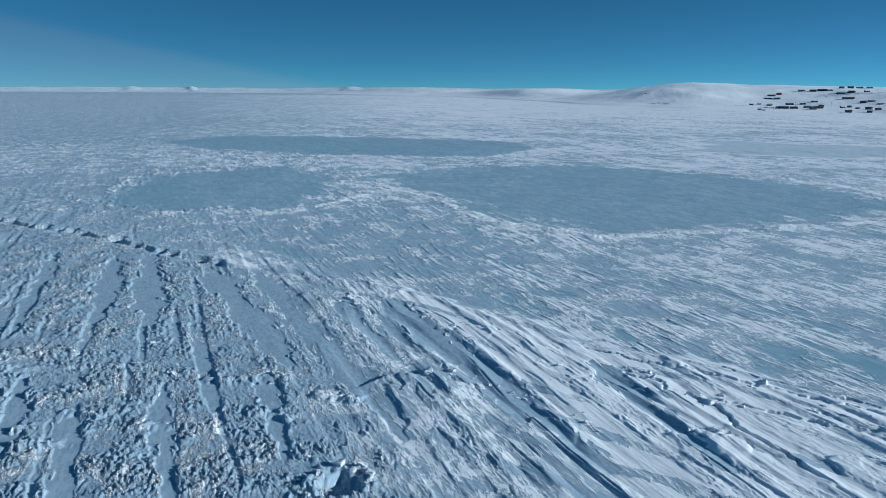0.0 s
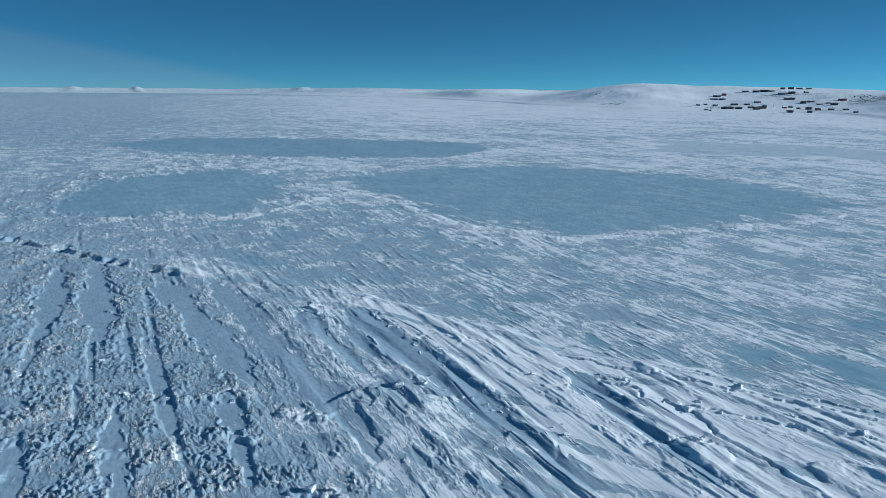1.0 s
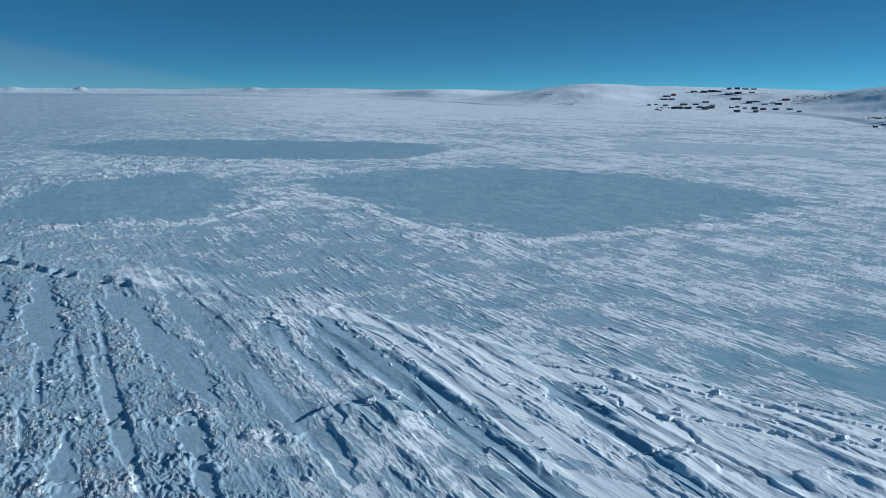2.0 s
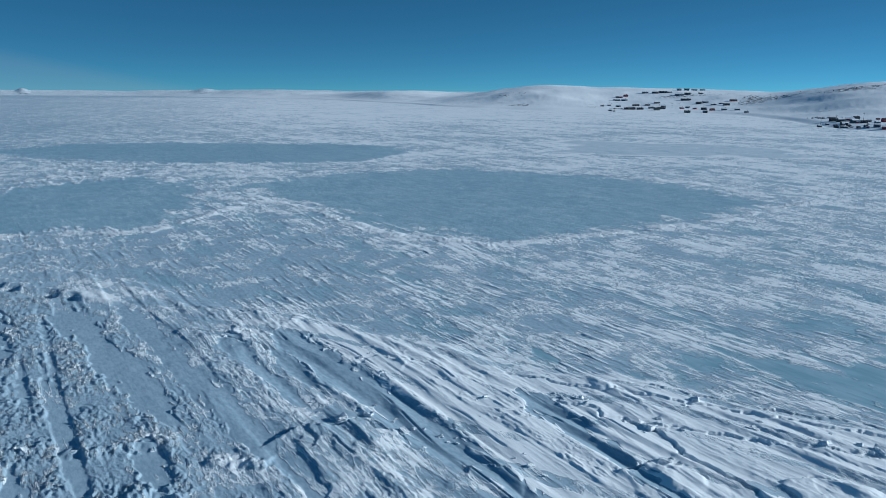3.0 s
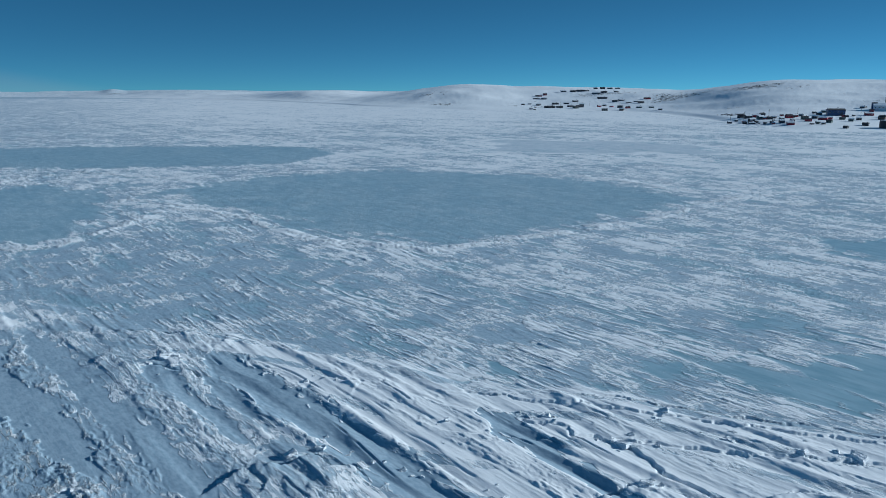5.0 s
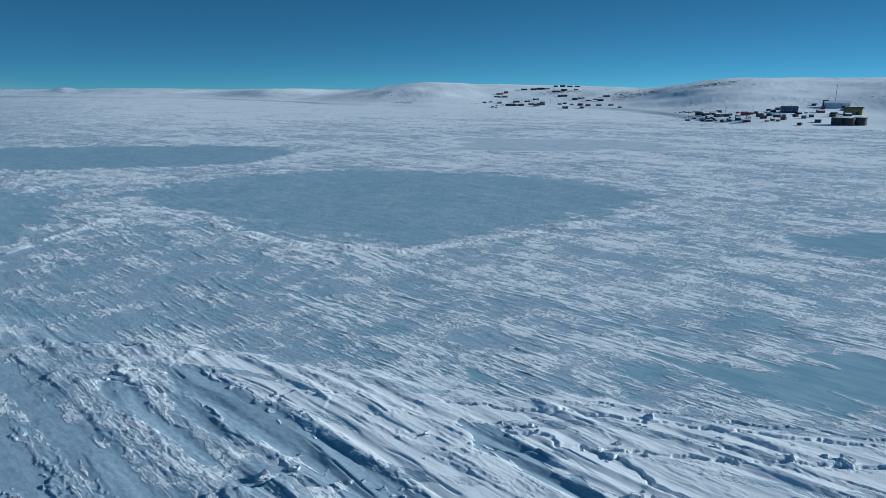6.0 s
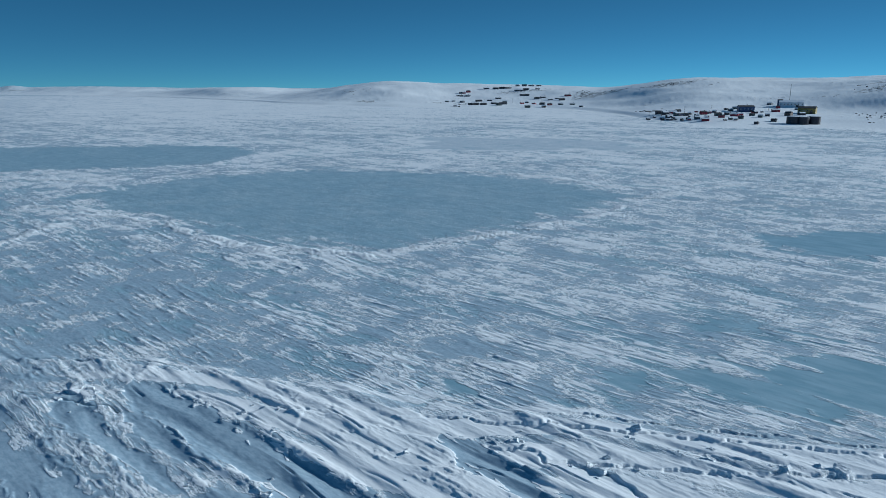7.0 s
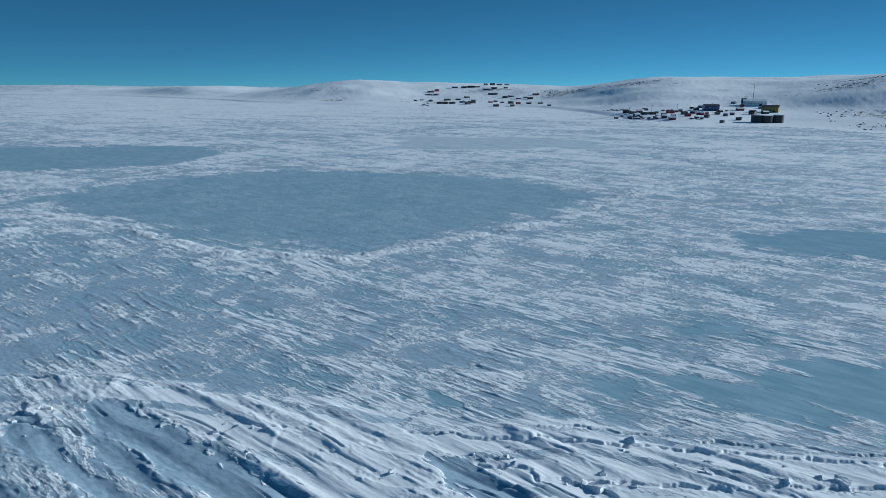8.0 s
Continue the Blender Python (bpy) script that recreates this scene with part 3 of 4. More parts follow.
    open_ice = open_ice * (1 - 0.9 * heap) * (1 - (1 - smooth(ice, 0.3, 0.6)) * 0.75 * smooth(mid + fine * 0.7, 0.3, 0.7))
    open_ice = open_ice * (1 - 0.55 * smooth(flecks, 0.05, 0.55) * (1 - 0.85 * smooth(ice, 0.4, 0.52) * (far > 60)))
    hill, inland = land(x, y)
    shore = smooth(inland, -60, 20)
    azimuth = np.degrees(np.arctan2(x, y))
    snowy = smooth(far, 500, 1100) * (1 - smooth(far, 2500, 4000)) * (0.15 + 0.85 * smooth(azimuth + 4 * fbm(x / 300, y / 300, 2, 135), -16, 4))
    hard_shade_haze = np.maximum(hard_shade_haze, 0.95 * smooth(far, 260, 500) * (1 - smooth(azimuth + 6 * fbm(x / 60, y / 200, 3, 136), -22, 0)))
    # the last term paints haze: blue-grey by distance alone, hills included
    hard_shade_haze = hard_shade_haze * (1 - 0.35 * snowy) * (1 - shore) + 0.6 * smooth(far, 3000, 4400)
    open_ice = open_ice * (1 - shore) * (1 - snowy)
    tide = smooth(inland, -110, -30) * (1 - smooth(inland, 0, 30)) * (1 - smooth(far, 1500, 2200))
    up = up + tide * (0.9 * np.abs(fbm(x / 7, y / 7, 3, 103, 0.6)) + 0.2)
    bumps = fbm(x / 9, y / 9, 4, 101, 0.7)
    rocky = fbm(x / 110, y / 70, 3, 102)
    bare = np.zeros_like(x)
    for at, d, wa, wd in OUTCROPS:
        bare = np.maximum(bare, np.exp(-(((azimuth - at) / wa) ** 2) - ((far - d) / wd) ** 2))
    rock = np.clip(0.75 * bare + 0.2 + 0.45 * rocky + 0.1 * bumps, 0, 0.75) * smooth(inland, 20, 120) * (1 - smooth(far, 4600, 4700))
    up = up * (1 - shore) + hill + (0.5 * rock * bumps + 0.05 * bumps) * smooth(inland, 20, 120)
    crust = np.maximum(rubble * crusty, 0.16 * belt * patch) + 0.35 * flat * crusty * np.clip(rubble_wide + 0.3, 0, 1) + heap
    calm_flat = np.maximum(np.maximum(smooth(flats, 0, 12), lake_calm), near_zone * 0.9 * smooth(floor, 0.35, 0.8))
    return up, np.clip(open_ice, 0, 1), np.clip(hard_shade_haze, 0, 1), rock, np.clip(crust * (1 - shore), 0.12 + 0.2 * flat * (far < 260), 1) * (1 - calm_flat)


def build_ground():
    fine = np.linspace(-40, 63, 1120)
    rest = np.linspace(63, 320, 162)[1:-1]
    turn = np.radians(np.concatenate([fine, rest]))
    rows = list(np.arange(0.5, 44.6, 0.55))
    r = 45.0
    while r < 4850:
        rows.append(r)
        r *= 1.002 if r < 95 else 1.0025 if r < 125 else 1.004 if r < 240 else 1.006 if r < 700 else 1.010
    rows.append(4850.0)
    radius = np.array(rows)
    x = (radius[:, None] * np.sin(turn)[None]).ravel()
    y = (radius[:, None] * np.cos(turn)[None]).ravel()
    x, y = np.append(x, 0.0), np.append(y, 0.0)
    parts = [surface(x[k : k + 40000], y[k : k + 40000]) for k in range(0, len(x), 40000)]
    up, ice, hard_shade_haze, rock, crust = (np.concatenate(some) for some in zip(*parts))
    m, k = len(radius), len(turn)
    i, j = np.meshgrid(np.arange(m - 1), np.arange(k), indexing="ij")
    j2 = (j + 1) % k
    quads = np.stack([i * k + j, (i + 1) * k + j, (i + 1) * k + j2, i * k + j2], -1).reshape(-1, 4)[:, ::-1]
    hub = np.stack([np.full(k, m * k), (np.arange(k) + 1) % k, np.arange(k)], -1)
    loops = np.concatenate([quads.ravel(), hub.ravel()]).astype(np.int32)
    starts = np.concatenate([np.arange(len(quads)) * 4, len(quads) * 4 + np.arange(k) * 3]).astype(np.int32)
    mesh = bpy.data.meshes.new("ground")
    mesh.vertices.add(len(x))
    mesh.vertices.foreach_set("co", np.stack([x, y, up], -1).astype(np.float32).ravel())
    mesh.loops.add(len(loops))
    mesh.loops.foreach_set("vertex_index", loops)
    mesh.polygons.add(len(starts))
    mesh.polygons.foreach_set("loop_start", starts)
    mesh.update(calc_edges=True)
    mesh.polygons.foreach_set("use_smooth", np.ones(len(starts), bool))
    for name, values in (("ice", ice), ("hard_shade_haze", hard_shade_haze), ("rock", rock), ("crust", crust)):
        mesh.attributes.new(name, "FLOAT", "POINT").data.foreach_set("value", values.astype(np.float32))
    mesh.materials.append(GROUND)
    return tagged(new("ground", mesh), "wind-carved snow and bare blue ice of a frozen bay", "snow", kind="structure")


build_ground()

# ---- building with parts ----


def thing(name, x, y, z, turn, label, category, group=""):
    base = tagged(new(name), label, category, group)
    base.matrix_world = pose(x, y, z, 0, 0, turn)
    return base


def part(name, bm, material, parent, label="", smooth_faces=False):
    """One bmesh as one mesh object under a thing or a part."""
    mesh = bpy.data.meshes.new(name)
    bm.to_mesh(mesh)
    bm.free()
    mesh.materials.append(material)
    if smooth_faces:
        mesh.polygons.foreach_set("use_smooth", np.ones(len(mesh.polygons), bool))
    ob = new(name, mesh)
    ob.parent = parent
    if label:
        tagged(ob, label)
    return ob


def slab(x0, x1, y0, y1, z0, z1, edge=0.0):
    bm = bmesh.new()
    bmesh.ops.create_cube(bm, size=1.0)
    for v in bm.verts:
        v.co = Vector((x0 if v.co.x < 0 else x1, y0 if v.co.y < 0 else y1, z0 if v.co.z < 0 else z1))
    if edge:
        bmesh.ops.bevel(bm, geom=list(bm.edges), offset=edge, segments=2, affect="EDGES")
    return bm


def prism(outline, y0, y1):
    """An outline in x and z, drawn out along y."""
    bm = bmesh.new()
    front = [bm.verts.new((x, y0, z)) for x, z in outline]
    back = [bm.verts.new((x, y1, z)) for x, z in outline]
    bm.faces.new(front)
    bm.faces.new(back[::-1])
    for k in range(len(outline)):
        j = (k + 1) % len(outline)
        bm.faces.new((front[j], front[k], back[k], back[j]))
    bmesh.ops.recalc_face_normals(bm, faces=bm.faces)
    return bm


def tube(r0, r1, z0, z1, sides=24, cap=True):
    bm = bmesh.new()
    bmesh.ops.create_cone(bm, cap_ends=cap, segments=sides, radius1=r0, radius2=r1, depth=z1 - z0)
    bmesh.ops.translate(bm, verts=bm.verts, vec=(0, 0, (z0 + z1) / 2))
    return bm


def painted(name, dark, light, rough=0.6, boards=2.5):
    n = Nodes(name)
    at = n.tree.nodes.new("ShaderNodeTexCoord").outputs["Object"]
    fade = n.noise(at, 0.8, 4)
    board = n.put("ShaderNodeTexWave", Vector=at, Scale=boards, Distortion=0.4)
    colour = n.mix(n.step(fade, 0.3, 0.7), dark, light)
    normal = n.bump(board.outputs["Fac"], 0.4, 0.02)
    return n.done(Base_Color=colour, Roughness=n.step(fade, 0.2, 0.8, rough - 0.1, rough + 0.15), Normal=normal)


def snow_load():
    n = Nodes("roof_snow")
    at = n.tree.nodes.new("ShaderNodeTexCoord").outputs["Object"]
    colour = n.mix(n.noise(at, 0.7, 4), (0.76, 0.79, 0.82), (0.87, 0.88, 0.9))
    return n.done(Base_Color=colour, Roughness=0.75, Normal=n.bump(n.noise(at, 1.6, 5), 0.6, 0.15))


PAINT = {
    "dark": painted("dark_boards", (0.008, 0.011, 0.022), (0.022, 0.026, 0.042)),
    "red": painted("red_boards", (0.17, 0.008, 0.022), (0.30, 0.018, 0.045)),
    "green": painted("green_boards", (0.02, 0.045, 0.05), (0.06, 0.10, 0.10)),
    "grey": painted("grey_boards", (0.022, 0.032, 0.05), (0.05, 0.064, 0.088)),
    "brown": painted("brown_boards", (0.05, 0.03, 0.026), (0.10, 0.065, 0.05)),
    "yellow": painted("yellow_boards", (0.20, 0.15, 0.04), (0.32, 0.25, 0.08)),
    "blue": painted("blue_sheet", (0.02, 0.05, 0.13), (0.05, 0.09, 0.2), 0.45),
    "white": painted("white_boards", (0.6, 0.62, 0.64), (0.74, 0.75, 0.76)),
}
SNOW = snow_load()
TAR = painted("tar_roof", (0.018, 0.02, 0.028), (0.045, 0.048, 0.06), 0.8)
STEEL = painted("weathered_steel", (0.012, 0.016, 0.026), (0.028, 0.032, 0.045), 0.5, 0.4)
GLASS = Nodes("window_glass").done(Base_Color=(0.02, 0.03, 0.04), Roughness=0.08, Specular_IOR_Level=0.6)
TIMBER = painted("weathered_timber", (0.09, 0.07, 0.055), (0.19, 0.16, 0.13), 0.8)


def height_at(x, y):
    return float(land(np.array([float(x)]), np.array([float(y)]))[0][0])


def sunk(x, y, size):
    """The lowest ground under something that wide."""
    h = size / 2
    return float(land(np.array([x - h, x + h, x, x, x], float), np.array([y, y, y - h, y + h, y], float))[0].min())


def window(parent, x, y, z, wide, high):
    frame_part = part("window", slab(x - wide / 2, x + wide / 2, y - 0.06, y + 0.06, z, z + high), PAINT["white"], parent, "white window frame")
    part("pane", slab(x - wide / 2 + 0.1, x + wide / 2 - 0.1, y - 0.08, y - 0.062, z + 0.1, z + high - 0.1), GLASS, frame_part)


def house(paint, snowy, label, group):
    """A small gabled house, 9 m wide and 7 m deep, its long side to -y."""
    base = tagged(new("house"), label, "house", group)
    # the gable stands at both ends, so the outline is drawn out along the ridge and turned
    walls = prism([(-3.5, -2.0), (3.5, -2.0), (3.5, 3.0), (0, 5.2), (-3.5, 3.0)], -4.5, 4.5)
    bmesh.ops.rotate(walls, verts=walls.verts, cent=(0, 0, 0), matrix=Matrix.Rotation(radians(90), 3, "Z"))
    part("wall", walls, PAINT[paint], base)
    for side in (-1, 1):
        roof = slab(-4.9, 4.9, -0.02, 4.35, 0, 0.28 if snowy else 0.16, 0.05)
        bmesh.ops.rotate(roof, verts=roof.verts, cent=(0, 0, 0), matrix=Matrix.Rotation(radians(-32.2), 3, "X"))
        bmesh.ops.translate(roof, verts=roof.verts, vec=(0, 0, 5.22))
        if side < 0:
            bmesh.ops.rotate(roof, verts=roof.verts, cent=(0, 0, 0), matrix=Matrix.Rotation(radians(180), 3, "Z"))
        part("roof", roof, SNOW if snowy else TAR, base, "roof slope under packed snow" if snowy else "bare dark roof slope")
    part("chimney", slab(1.6, 2.2, -0.3, 0.3, 4.2, 6.3), TAR, base)
    door = part("door", slab(-0.5, 0.5, -3.6, -3.5, 0.2, 2.25), TIMBER, base, "plain timber door")
    part("handle", slab(0.3, 0.42, -3.66, -3.6, 1.15, 1.25), STEEL, door)
    for x in (-3.1, 2.2):
        window(base, x, -3.52, 1.0, 1.3, 1.2)
    return base


VILLAGE = [  # paint, which cluster, and for each house: x, y, width, turn
    ("dark", "near", [
        (567, 690, 6.7, -35), (560, 670, 6.6, -17), (534, 634, 7.5, -20), (555, 631, 7.7, -32), (569, 640, 5.2, -61), (510, 639, 4.9, -19),
        (516, 623, 4.3, -12), (647, 664, 5.6, -67), (642, 652, 6.9, -28), (597, 612, 7.8, -64), (560, 558, 6.0, -30), (530, 549, 4.3, -23),
        (540, 545, 4.3, -70), (693, 673, 6.6, -39), (646, 619, 5.4, -19), (661, 570, 8.6, -21), (569, 525, 7.0, -58), (532, 512, 5.0, -70),
        (618, 577, 5.8, -41), (518, 605, 3.3, -57), (584, 630, 5.4, -27), (587, 704, 4.2, -32), (543, 587, 5.2, -30), (558, 639, 5.5, -17),
    ]),
    ("dark", "near", [
        (560, 637, 4.0, -44), (551, 651, 3.7, -56), (524, 616, 3.8, -68), (545, 602, 3.8, -33), (517, 616, 4.3, -38), (662, 624, 3.5, -20),
        (522, 612, 3.1, -23), (517, 611, 4.1, -36),
    ]),
    ("dark", "far", [
        (909, 1628, 9.4, -44), (934, 1637, 11.9, -27), (970, 1662, 13.3, -38), (981, 1642, 12.0, -25), (808, 1556, 11.0, -52), (827, 1559, 11.1, -55),
        (839, 1549, 11.1, -10), (885, 1489, 8.7, -3), (796, 1247, 8.3, -19), (593, 1367, 6.6, -18), (619, 1347, 7.4, -51), (660, 1353, 9.4, -6),
        (686, 1354, 10.5, -28), (717, 1373, 10.7, -15), (594, 1239, 11.2, -4), (607, 1228, 8.6, -14), (647, 1261, 10.7, -33), (716, 1250, 6.3, -52),
        (706, 1176, 6.9, -47), (694, 1032, 6.2, -40), (543, 1201, 4.1, -20),
    ]),
    ("grey", "near", [
        (597, 690, 5.5, -17), (528, 585, 4.8, -30), (610, 645, 8.1, -60), (524, 594, 5.4, -53), (517, 595, 4.8, -65), (757, 698, 11.0, -73),
        (732, 636, 6.6, -66), (524, 572, 4.7, -64), (531, 631, 4.5, -37), (538, 662, 5.2, -21), (536, 605, 3.3, -28),
    ]),
    ("grey", "far", [
        (789, 1570, 13.3, -20), (838, 1498, 13.3, -43), (855, 1493, 13.3, -45), (703, 1533, 6.3, -26), (682, 1494, 10.3, -17), (696, 1483, 8.2, -45),
        (796, 1398, 13.3, -22), (801, 1273, 5.7, -31), (781, 1267, 6.6, -22), (775, 1308, 7.6, -55), (791, 1312, 7.7, -17), (614, 1380, 4.8, -35),
        (588, 1242, 6.9, -2), (646, 1221, 8.7, -11), (544, 1219, 4.1, -32),
    ]),
    ("red", "near", [
        (571, 670, 8.1, -30), (579, 630, 6.5, -17), (594, 638, 6.6, -20), (520, 565, 7.6, -39), (556, 580, 8.5, -40), (588, 593, 8.9, -56),
        (687, 627, 9.2, -35), (727, 659, 6.7, -47), (601, 664, 4.8, -25), (534, 579, 4.7, -49), (526, 636, 4.1, -27), (520, 620, 4.2, -63),
        (551, 634, 4.2, -63), (606, 602, 5.4, -40), (644, 620, 4.9, -23), (520, 587, 2.9, -36),
    ]),
    ("red", "far", [
        (709, 1530, 8.5, -27), (727, 1543, 8.6, -6), (841, 1294, 13.3, -12), (691, 1227, 7.1, -8), (703, 1202, 6.9, -51), (703, 1145, 7.6, -5),
    ]),
    ("green", "near", [
        (551, 640, 6.4, -13), (552, 611, 5.6, -22), (576, 605, 6.4, -25), (668, 671, 7.2, -50), (596, 566, 6.3, -56), (611, 591, 6.5, -25),
        (564, 682, 6.1, -55), (566, 593, 3.2, -43), (542, 554, 4.9, -27), (558, 555, 5.1, -70), (522, 590, 3.7, -67),
    ]),
    ("green", "far", [
        (683, 1282, 9.1, -31), (626, 1200, 8.5, -3), (720, 1135, 9.3, -36), (731, 1113, 8.3, -26), (650, 1136, 10.6, -29),
    ]),
    ("brown", "near", [
        (644, 572, 6.6, -75),
    ]),
    ("brown", "far", [
        (675, 1120, 7.3, -42),
    ]),
]
LABELS = {
    "dark": "dark-painted wooden house standing in drifted snow",
    "red": "deep red wooden house standing in drifted snow",
    "green": "dull green wooden house standing in drifted snow",
    "grey": "weathered grey wooden house standing in drifted snow",
    "brown": "brown wooden house standing in drifted snow",
}


def build_village():
    makers, count = {}, 0
    for paint, cluster, spots in VILLAGE:
        for x, y, wide, turn in spots:
            count += 1
            snowy = (count * 7) % 10 < 6
            deep = min(wide, 8.5) / 9 * (0.95 + 0.12 * ((count * 5) % 4))
            m = pose(x, y, sunk(x, y, wide * 0.8) + 1.0, 0, 0, turn) @ Matrix.Diagonal((wide / 9, deep, min(deep, 1.0) * 0.78, 1))
            key = paint, snowy, cluster
            if key in makers:
                copy_thing(makers[key], m)
            else:
                label = LABELS[paint] + (", snow on its roof" if snowy else ", roof swept bare")
                makers[key] = house(paint, snowy, label, "houses of the " + cluster + " settlement")
                makers[key].matrix_basis = m


build_village()


def fuel_tank(x, y, wide, high, label):
    base = thing("fuel_tank", x, y, sunk(x, y, wide) - 0.1, 0, label, "tank", "fuel tanks by the shore")
    part("shell", tube(wide / 2, wide / 2, 0, high, 48), STEEL, base)
    part("roof", tube(wide / 2 + 0.1, 0.4, high, high + 0.9, 48), SNOW, base, "low cone under snow")
    for z in (high * 0.33, high * 0.66):
        part("ring", tube(wide / 2 + 0.06, wide / 2 + 0.06, z, z + 0.14, 48), STEEL, base)
    for k in range(14):
        a = radians(200 + k * 6)
        step = slab(-0.45, 0.45, -0.12, 0.12, -0.04, 0.04)
        bmesh.ops.transform(step, matrix=pose(math.cos(a) * (wide / 2 + 0.5), math.sin(a) * (wide / 2 + 0.5), 0.4 + k * high / 14, 0, 0, math.degrees(a)), verts=step.verts)
        part("stair_step", step, STEEL, base)
    return base


fuel_tank(570, 504, 11.5, 7.4, "round steel fuel tank, brown-grey and weathered, on the snowy shore")
fuel_tank(576, 498, 11.0, 7.2, "round steel fuel tank, streaked dark brown, between two others")
fuel_tank(588, 496, 12.0, 7.6, "round steel fuel tank, grey and weathered, at the row's end")


def hall(name, x, y, turn, wide, deep, high, ridge, wall, roof, label, trim=None):
    """A large shed with a shallow gable, doors and a band of windows."""
    base = thing(name, x, y, sunk(x, y, wide * 0.7), turn, label, "building")
    walls = prism([(-deep / 2, -3.0), (deep / 2, -3.0), (deep / 2, high), (0, high + ridge), (-deep / 2, high)], -wide / 2, wide / 2)
    bmesh.ops.rotate(walls, verts=walls.verts, cent=(0, 0, 0), matrix=Matrix.Rotation(radians(90), 3, "Z"))
    part("wall", walls, wall, base)
    tilt, run = math.atan2(ridge, deep / 2), math.hypot(ridge, deep / 2)
    for side in (0, 180):
        cover = slab(-wide / 2 - 0.3, wide / 2 + 0.3, 0, run + 0.3, 0.02, 0.3, 0.06)
        bmesh.ops.rotate(cover, verts=cover.verts, cent=(0, 0, 0), matrix=Matrix.Rotation(-tilt, 3, "X"))
        bmesh.ops.translate(cover, verts=cover.verts, vec=(0, 0, high + ridge))
        bmesh.ops.rotate(cover, verts=cover.verts, cent=(0, 0, 0), matrix=Matrix.Rotation(radians(side), 3, "Z"))
        part("roof", cover, roof, base)
    for k in range(max(2, int(wide / 4))):
        window(base, -wide / 2 + 2 + k * 4.0 * (wide - 4) / max(4.0, wide - 4), -deep / 2 - 0.02, high * 0.5, 1.4, 1.1)
    gate = part("gate", slab(wide * 0.18, wide * 0.18 + 3.0, -deep / 2 - 0.1, -deep / 2 - 0.005, -0.2, 2.7), trim or STEEL, base)
    part("handle", slab(wide * 0.18 + 0.2, wide * 0.18 + 0.4, -deep / 2 - 0.16, -deep / 2 - 0.1, 1.0, 1.3), STEEL, gate)
    return base


hall("warehouse", 653, 640, -34, 17, 12, 6.0, 1.6, PAINT["blue"], TAR, "dark blue sheet-metal warehouse above the red houses")
hall("store_building", 689, 586, -58, 18, 13, 6.0, 2.0, PAINT["yellow"], TAR, "ochre yellow store with a dark bare roof", PAINT["brown"])
hall("community_hall", 755, 664, -46, 28, 16, 6.0, 2.6, PAINT["white"], SNOW, "long white hall under a snow-covered roof")
hall("power_house", 747, 674, -40, 5.5, 6, 8.0, 0.8, PAINT["blue"], TAR, "narrow dark blue tower-like shed beside the hall")


def radio_mast(x, y, high):
    base = thing("radio_mast", x, y, height_at(x, y), 0, "thin steel radio mast above the settlement", "mast")
    part("pole", tube(0.38, 0.14, 0, high, 10), STEEL, base)
    for z in (high * 0.5, high * 0.78, high * 0.95):
        part("crossarm", slab(-0.8, 0.8, -0.06, 0.06, z, z + 0.12), STEEL, base)
    part("footing", slab(-0.8, 0.8, -0.8, 0.8, -0.6, 0.3, 0.08), STEEL, base)


radio_mast(760, 671, 27)


def utility_pole():
    base = tagged(new("utility_pole"), "weathered timber power pole among the houses", "pole", "power poles")
    part("pole", tube(0.17, 0.11, -0.5, 9.0, 8), TIMBER, base)
    part("crossarm", slab(-1.0, 1.0, -0.07, 0.07, 8.2, 8.36), TIMBER, base)
    for x in (-0.8, 0.8):
        part("insulator", slab(x - 0.06, x + 0.06, -0.06, 0.06, 8.36, 8.6), GLASS, base)
    return base


def build_poles():
    spots = [(520, 650), (548, 662), (575, 655), (600, 640), (628, 628), (655, 640), (690, 640), (640, 1290), (690, 1262), (735, 1225), (700, 1330)]
    first = None
    for k, (x, y) in enumerate(spots):
        m = pose(x, y, height_at(x, y), 0, 0, -40 + 17 * (k % 5))
        if first is None:
            first = utility_pole()
            first.matrix_basis = m
        else:
            copy_thing(first, m)


build_poles()


def stone_material():
    n = Nodes("dark_stone")
    at = n.tree.nodes.new("ShaderNodeTexCoord").outputs["Object"]
    up = n.put("ShaderNodeSeparateXYZ", Vector=n.tree.nodes.new("ShaderNodeNewGeometry").outputs["Normal"]).outputs["Z"]
    stone = n.mix(n.noise(at, 2.0, 5), (0.05, 0.048, 0.05), (0.16, 0.15, 0.15))
    cap = n.step(n.math("ADD", up, n.math("MULTIPLY", n.noise(at, 2.5, 4), 0.5)), 1.12, 1.32)
    return n.done(Base_Color=n.mix(cap, stone, (0.82, 0.84, 0.86)), Roughness=0.85, Normal=n.bump(n.noise(at, 4.0, 5), 0.7, 0.2))


STONE = stone_material()


def boulder_mesh(seed, flat):
    bm = bmesh.new()
    bmesh.ops.create_icosphere(bm, subdivisions=2, radius=1.0)
    for v in bm.verts:
        d = v.co.normalized()
        k = 1 + 0.45 * noise.noise(d * 1.3 + Vector((seed * 3.1, 0, 0))) + 0.2 * noise.noise(d * 3.1 + Vector((0, seed * 1.7, 0)))
        v.co = Vector((d.x * k * 1.25, d.y * k, d.z * k * flat))
    mesh = bpy.data.meshes.new("boulder")
    bm.to_mesh(mesh)
    bm.free()
    mesh.materials.append(STONE)
    return mesh


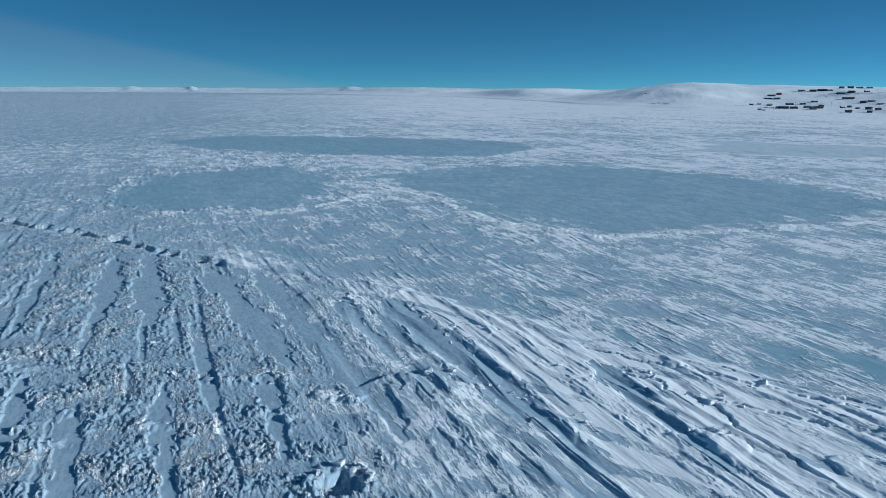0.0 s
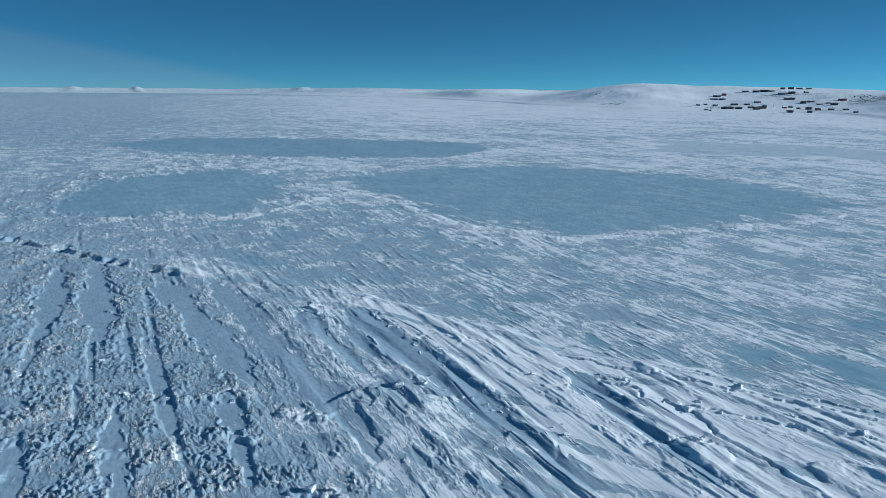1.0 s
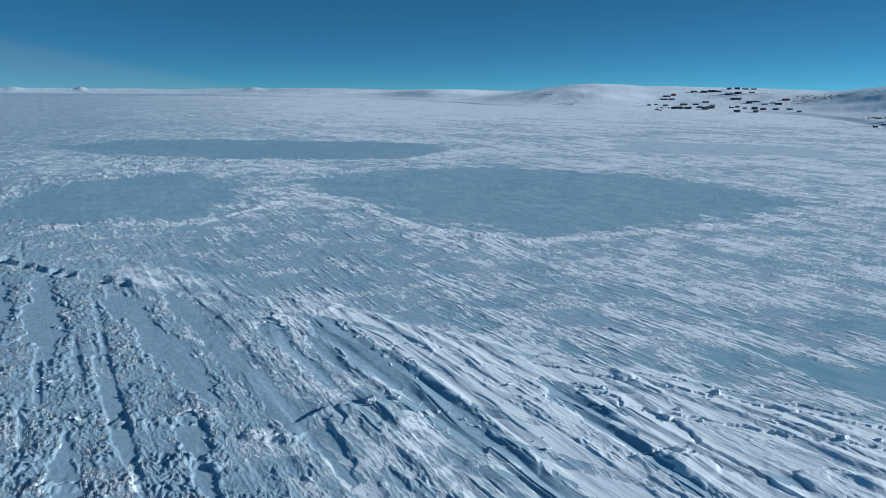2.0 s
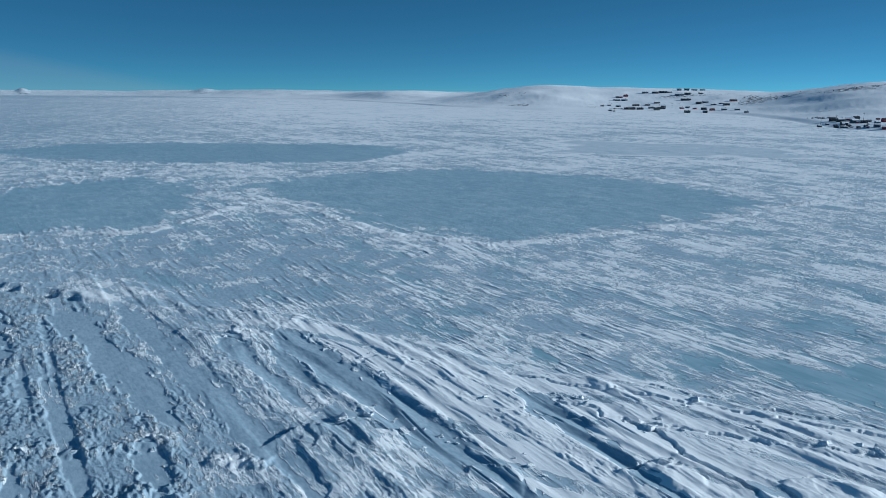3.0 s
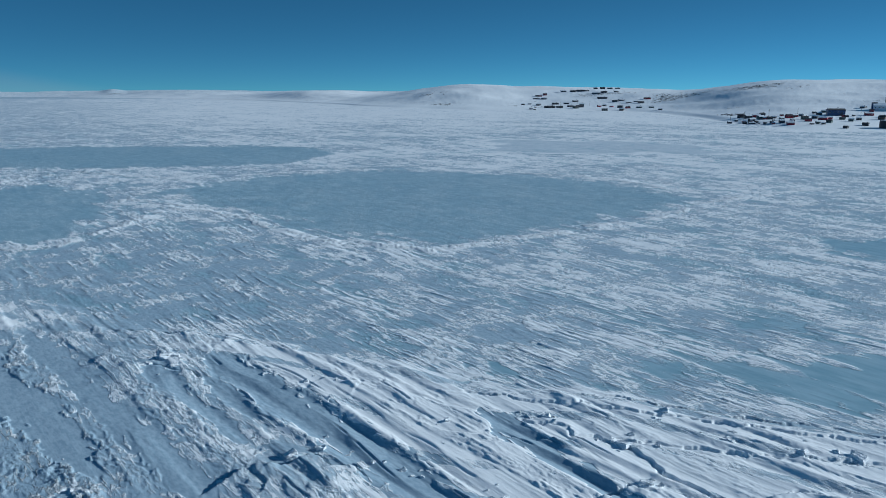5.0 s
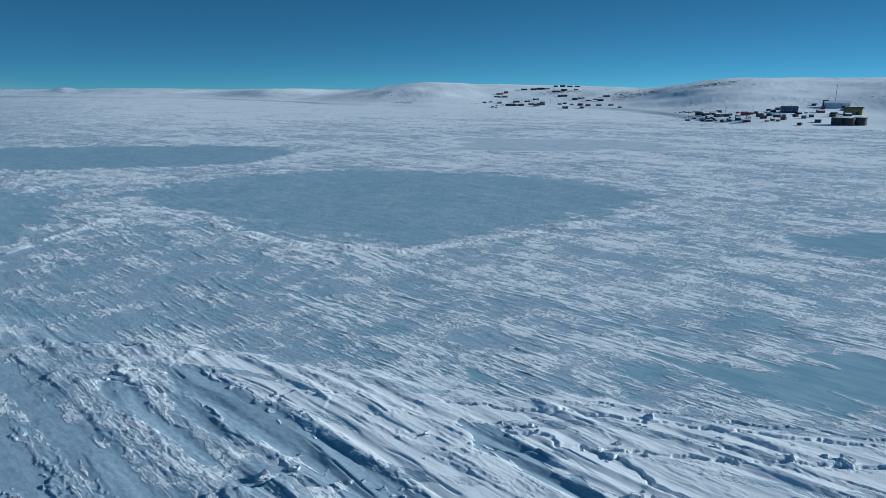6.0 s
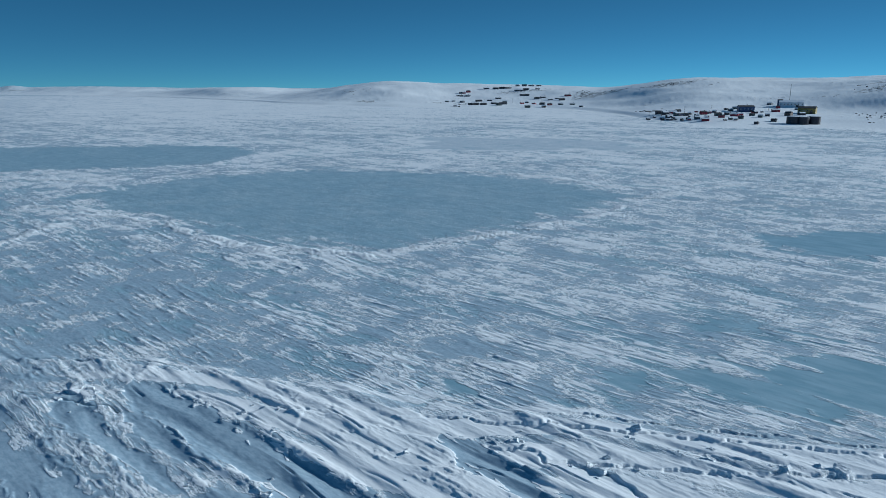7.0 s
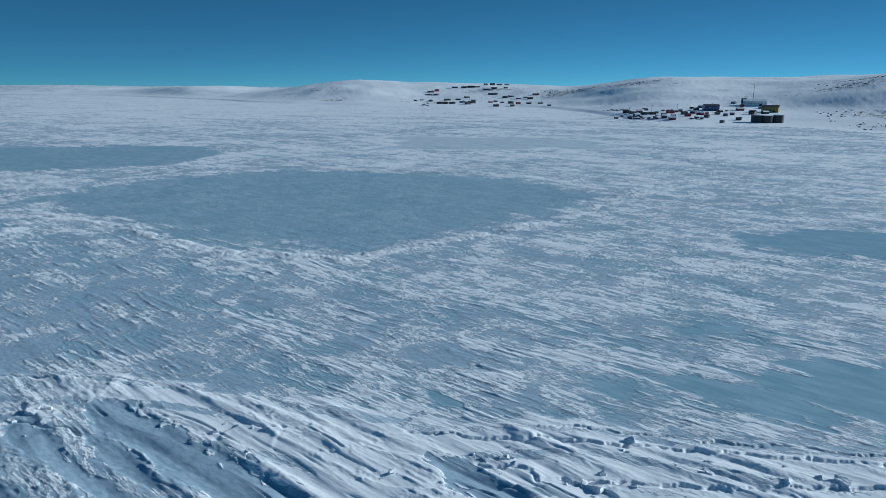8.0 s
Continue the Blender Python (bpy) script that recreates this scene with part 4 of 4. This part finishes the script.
def build_boulders():
    pick = random.Random(11)
    kinds = [boulder_mesh(k, 0.6 + 0.1 * (k % 3)) for k in range(5)]
    clusters = [(35.2, 1560, 1.8, 60), (34.2, 1620, 1.2, 40), (56.2, 1215, 1.6, 40), (54.8, 1130, 1.6, 60), (55.4, 715, 1.8, 60), (57.5, 700, 2.0, 50), (53.6, 850, 1.6, 60), (40.3, 1440, 1.6, 40), (16.2, 1740, 1.4, 40), (24.6, 1400, 0.7, 20), (38.6, 977, 0.8, 25), (60.5, 640, 2.0, 50)]
    for at, far, wa, wd in clusters:
        for k in range(22):
            a, r = radians(at + pick.gauss(0, wa / 2)), far + pick.gauss(0, wd / 2)
            x, y = r * math.sin(a), r * math.cos(a)
            size = pick.uniform(0.45, 1.0) ** 1.5 * (0.75 + far / 1900)
            ob = new("boulder", kinds[pick.randrange(5)])
            ob.matrix_world = pose(x, y, height_at(x, y) + size * 0.15, pick.uniform(-15, 15), pick.uniform(-15, 15), pick.uniform(0, 360)) @ Matrix.Diagonal((size, size, size, 1))
            tagged(ob, "dark boulder half buried in snow on the shore", "boulder", "boulders along the shore")


build_boulders()


# ---- broken crust lying on the drifts ----


def crust_material():
    n = Nodes("old_crust")
    at = n.tree.nodes.new("ShaderNodeTexCoord").outputs["Object"]
    colour = n.mix(n.noise(at, 1.5, 5), (0.72, 0.75, 0.78), (0.86, 0.87, 0.88))
    return n.done(Base_Color=colour, Roughness=0.75, Normal=n.bump(n.noise(at, 3.5, 5, 0.65), 0.8, 0.15))


CRUST = crust_material()


def snow_block_mesh(seed):
    """A slab of wind crust, broken off: angular, undercut and tilted."""
    pick = random.Random(seed)
    bm = bmesh.new()
    bmesh.ops.create_cube(bm, size=1.0)
    bmesh.ops.subdivide_edges(bm, edges=list(bm.edges), cuts=3, use_grid_fill=True)
    lean, offset = pick.uniform(-0.5, 0.5), Vector((seed * 2.3, seed * 1.1, 0))
    for v in bm.verts:
        p = v.co.copy()
        k = 1 + 0.35 * noise.noise(p * 1.7 + offset)
        x, y, z = p.x * 1.5 * k, p.y * k * (1 + 0.5 * p.x), p.z * 0.62 * (1 + 0.5 * noise.noise(p * 2.9 + offset))
        v.co = Vector((x + lean * z, y + 0.25 * noise.noise(p * 4 + offset), z))
    mesh = bpy.data.meshes.new("snow_block")
    bm.to_mesh(mesh)
    bm.free()
    mesh.materials.append(CRUST)
    return mesh


def build_snow_blocks():
    pick = random.Random(5)
    kinds = [snow_block_mesh(k) for k in range(6)]
    spots = [
        (-14.1, 101.3, 1.1), (-12.7, 98.5, 0.8), (-4.1, 75.3, 0.8), (-1.6, 73.2, 1.0), (1.1, 73.8, 0.8), (4.2, 70.3, 0.9), (21.9, 74.2, 0.7), (23.4, 73.7, 0.8),
        (27.8, 66.6, 1.2), (25.9, 60.1, 0.9), (13.7, 75.7, 0.6), (-8.8, 53.7, 0.9), (-10.2, 52.3, 0.8), (-6.8, 53.6, 0.8), (-6.0, 52.4, 0.7), (-18.8, 71.0, 0.6),
    ]
    spots += [
        (-36.5, 82.4, 0.6), (-30.0, 72.7, 0.9), (14.2, 61.8, 0.6), (7.4, 68.6, 0.6), (-13.9, 102.0, 0.9), (35.4, 71.3, 0.9), (27.6, 67.4, 1.0), (46.4, 58.2, 1.2),
        (42.2, 60.3, 0.9), (3.6, 84.5, 0.5), (1.5, 89.5, 0.6), (37.6, 64.0, 0.7),
    ]
    for x, y, size in list(spots):
        for _ in range(3):
            spots.append((x + pick.gauss(0, 1.3), y + pick.gauss(0, 1.3), size * pick.uniform(0.3, 0.6)))
    xs, ys = np.array([p[0] for p in spots]), np.array([p[1] for p in spots])
    ups = surface(xs, ys)[0]
    for (x, y, size), z in zip(spots, ups):
        ob = new("snow_block", kinds[pick.randrange(6)])
        ob.matrix_world = pose(x, y, float(z) + 0.02 * size, pick.uniform(-18, 18), pick.uniform(-22, 22), -30 + pick.uniform(-50, 50)) @ Matrix.Diagonal((size * 0.7, size * 0.62, size * 0.72, 1))
        big = size > 0.55
        tagged(ob, "thick tilted slab of broken snow crust on a drift" if big else "small broken lump of snow crust on a drift", "snow block", "broken crust on the drifts")


build_snow_blocks()
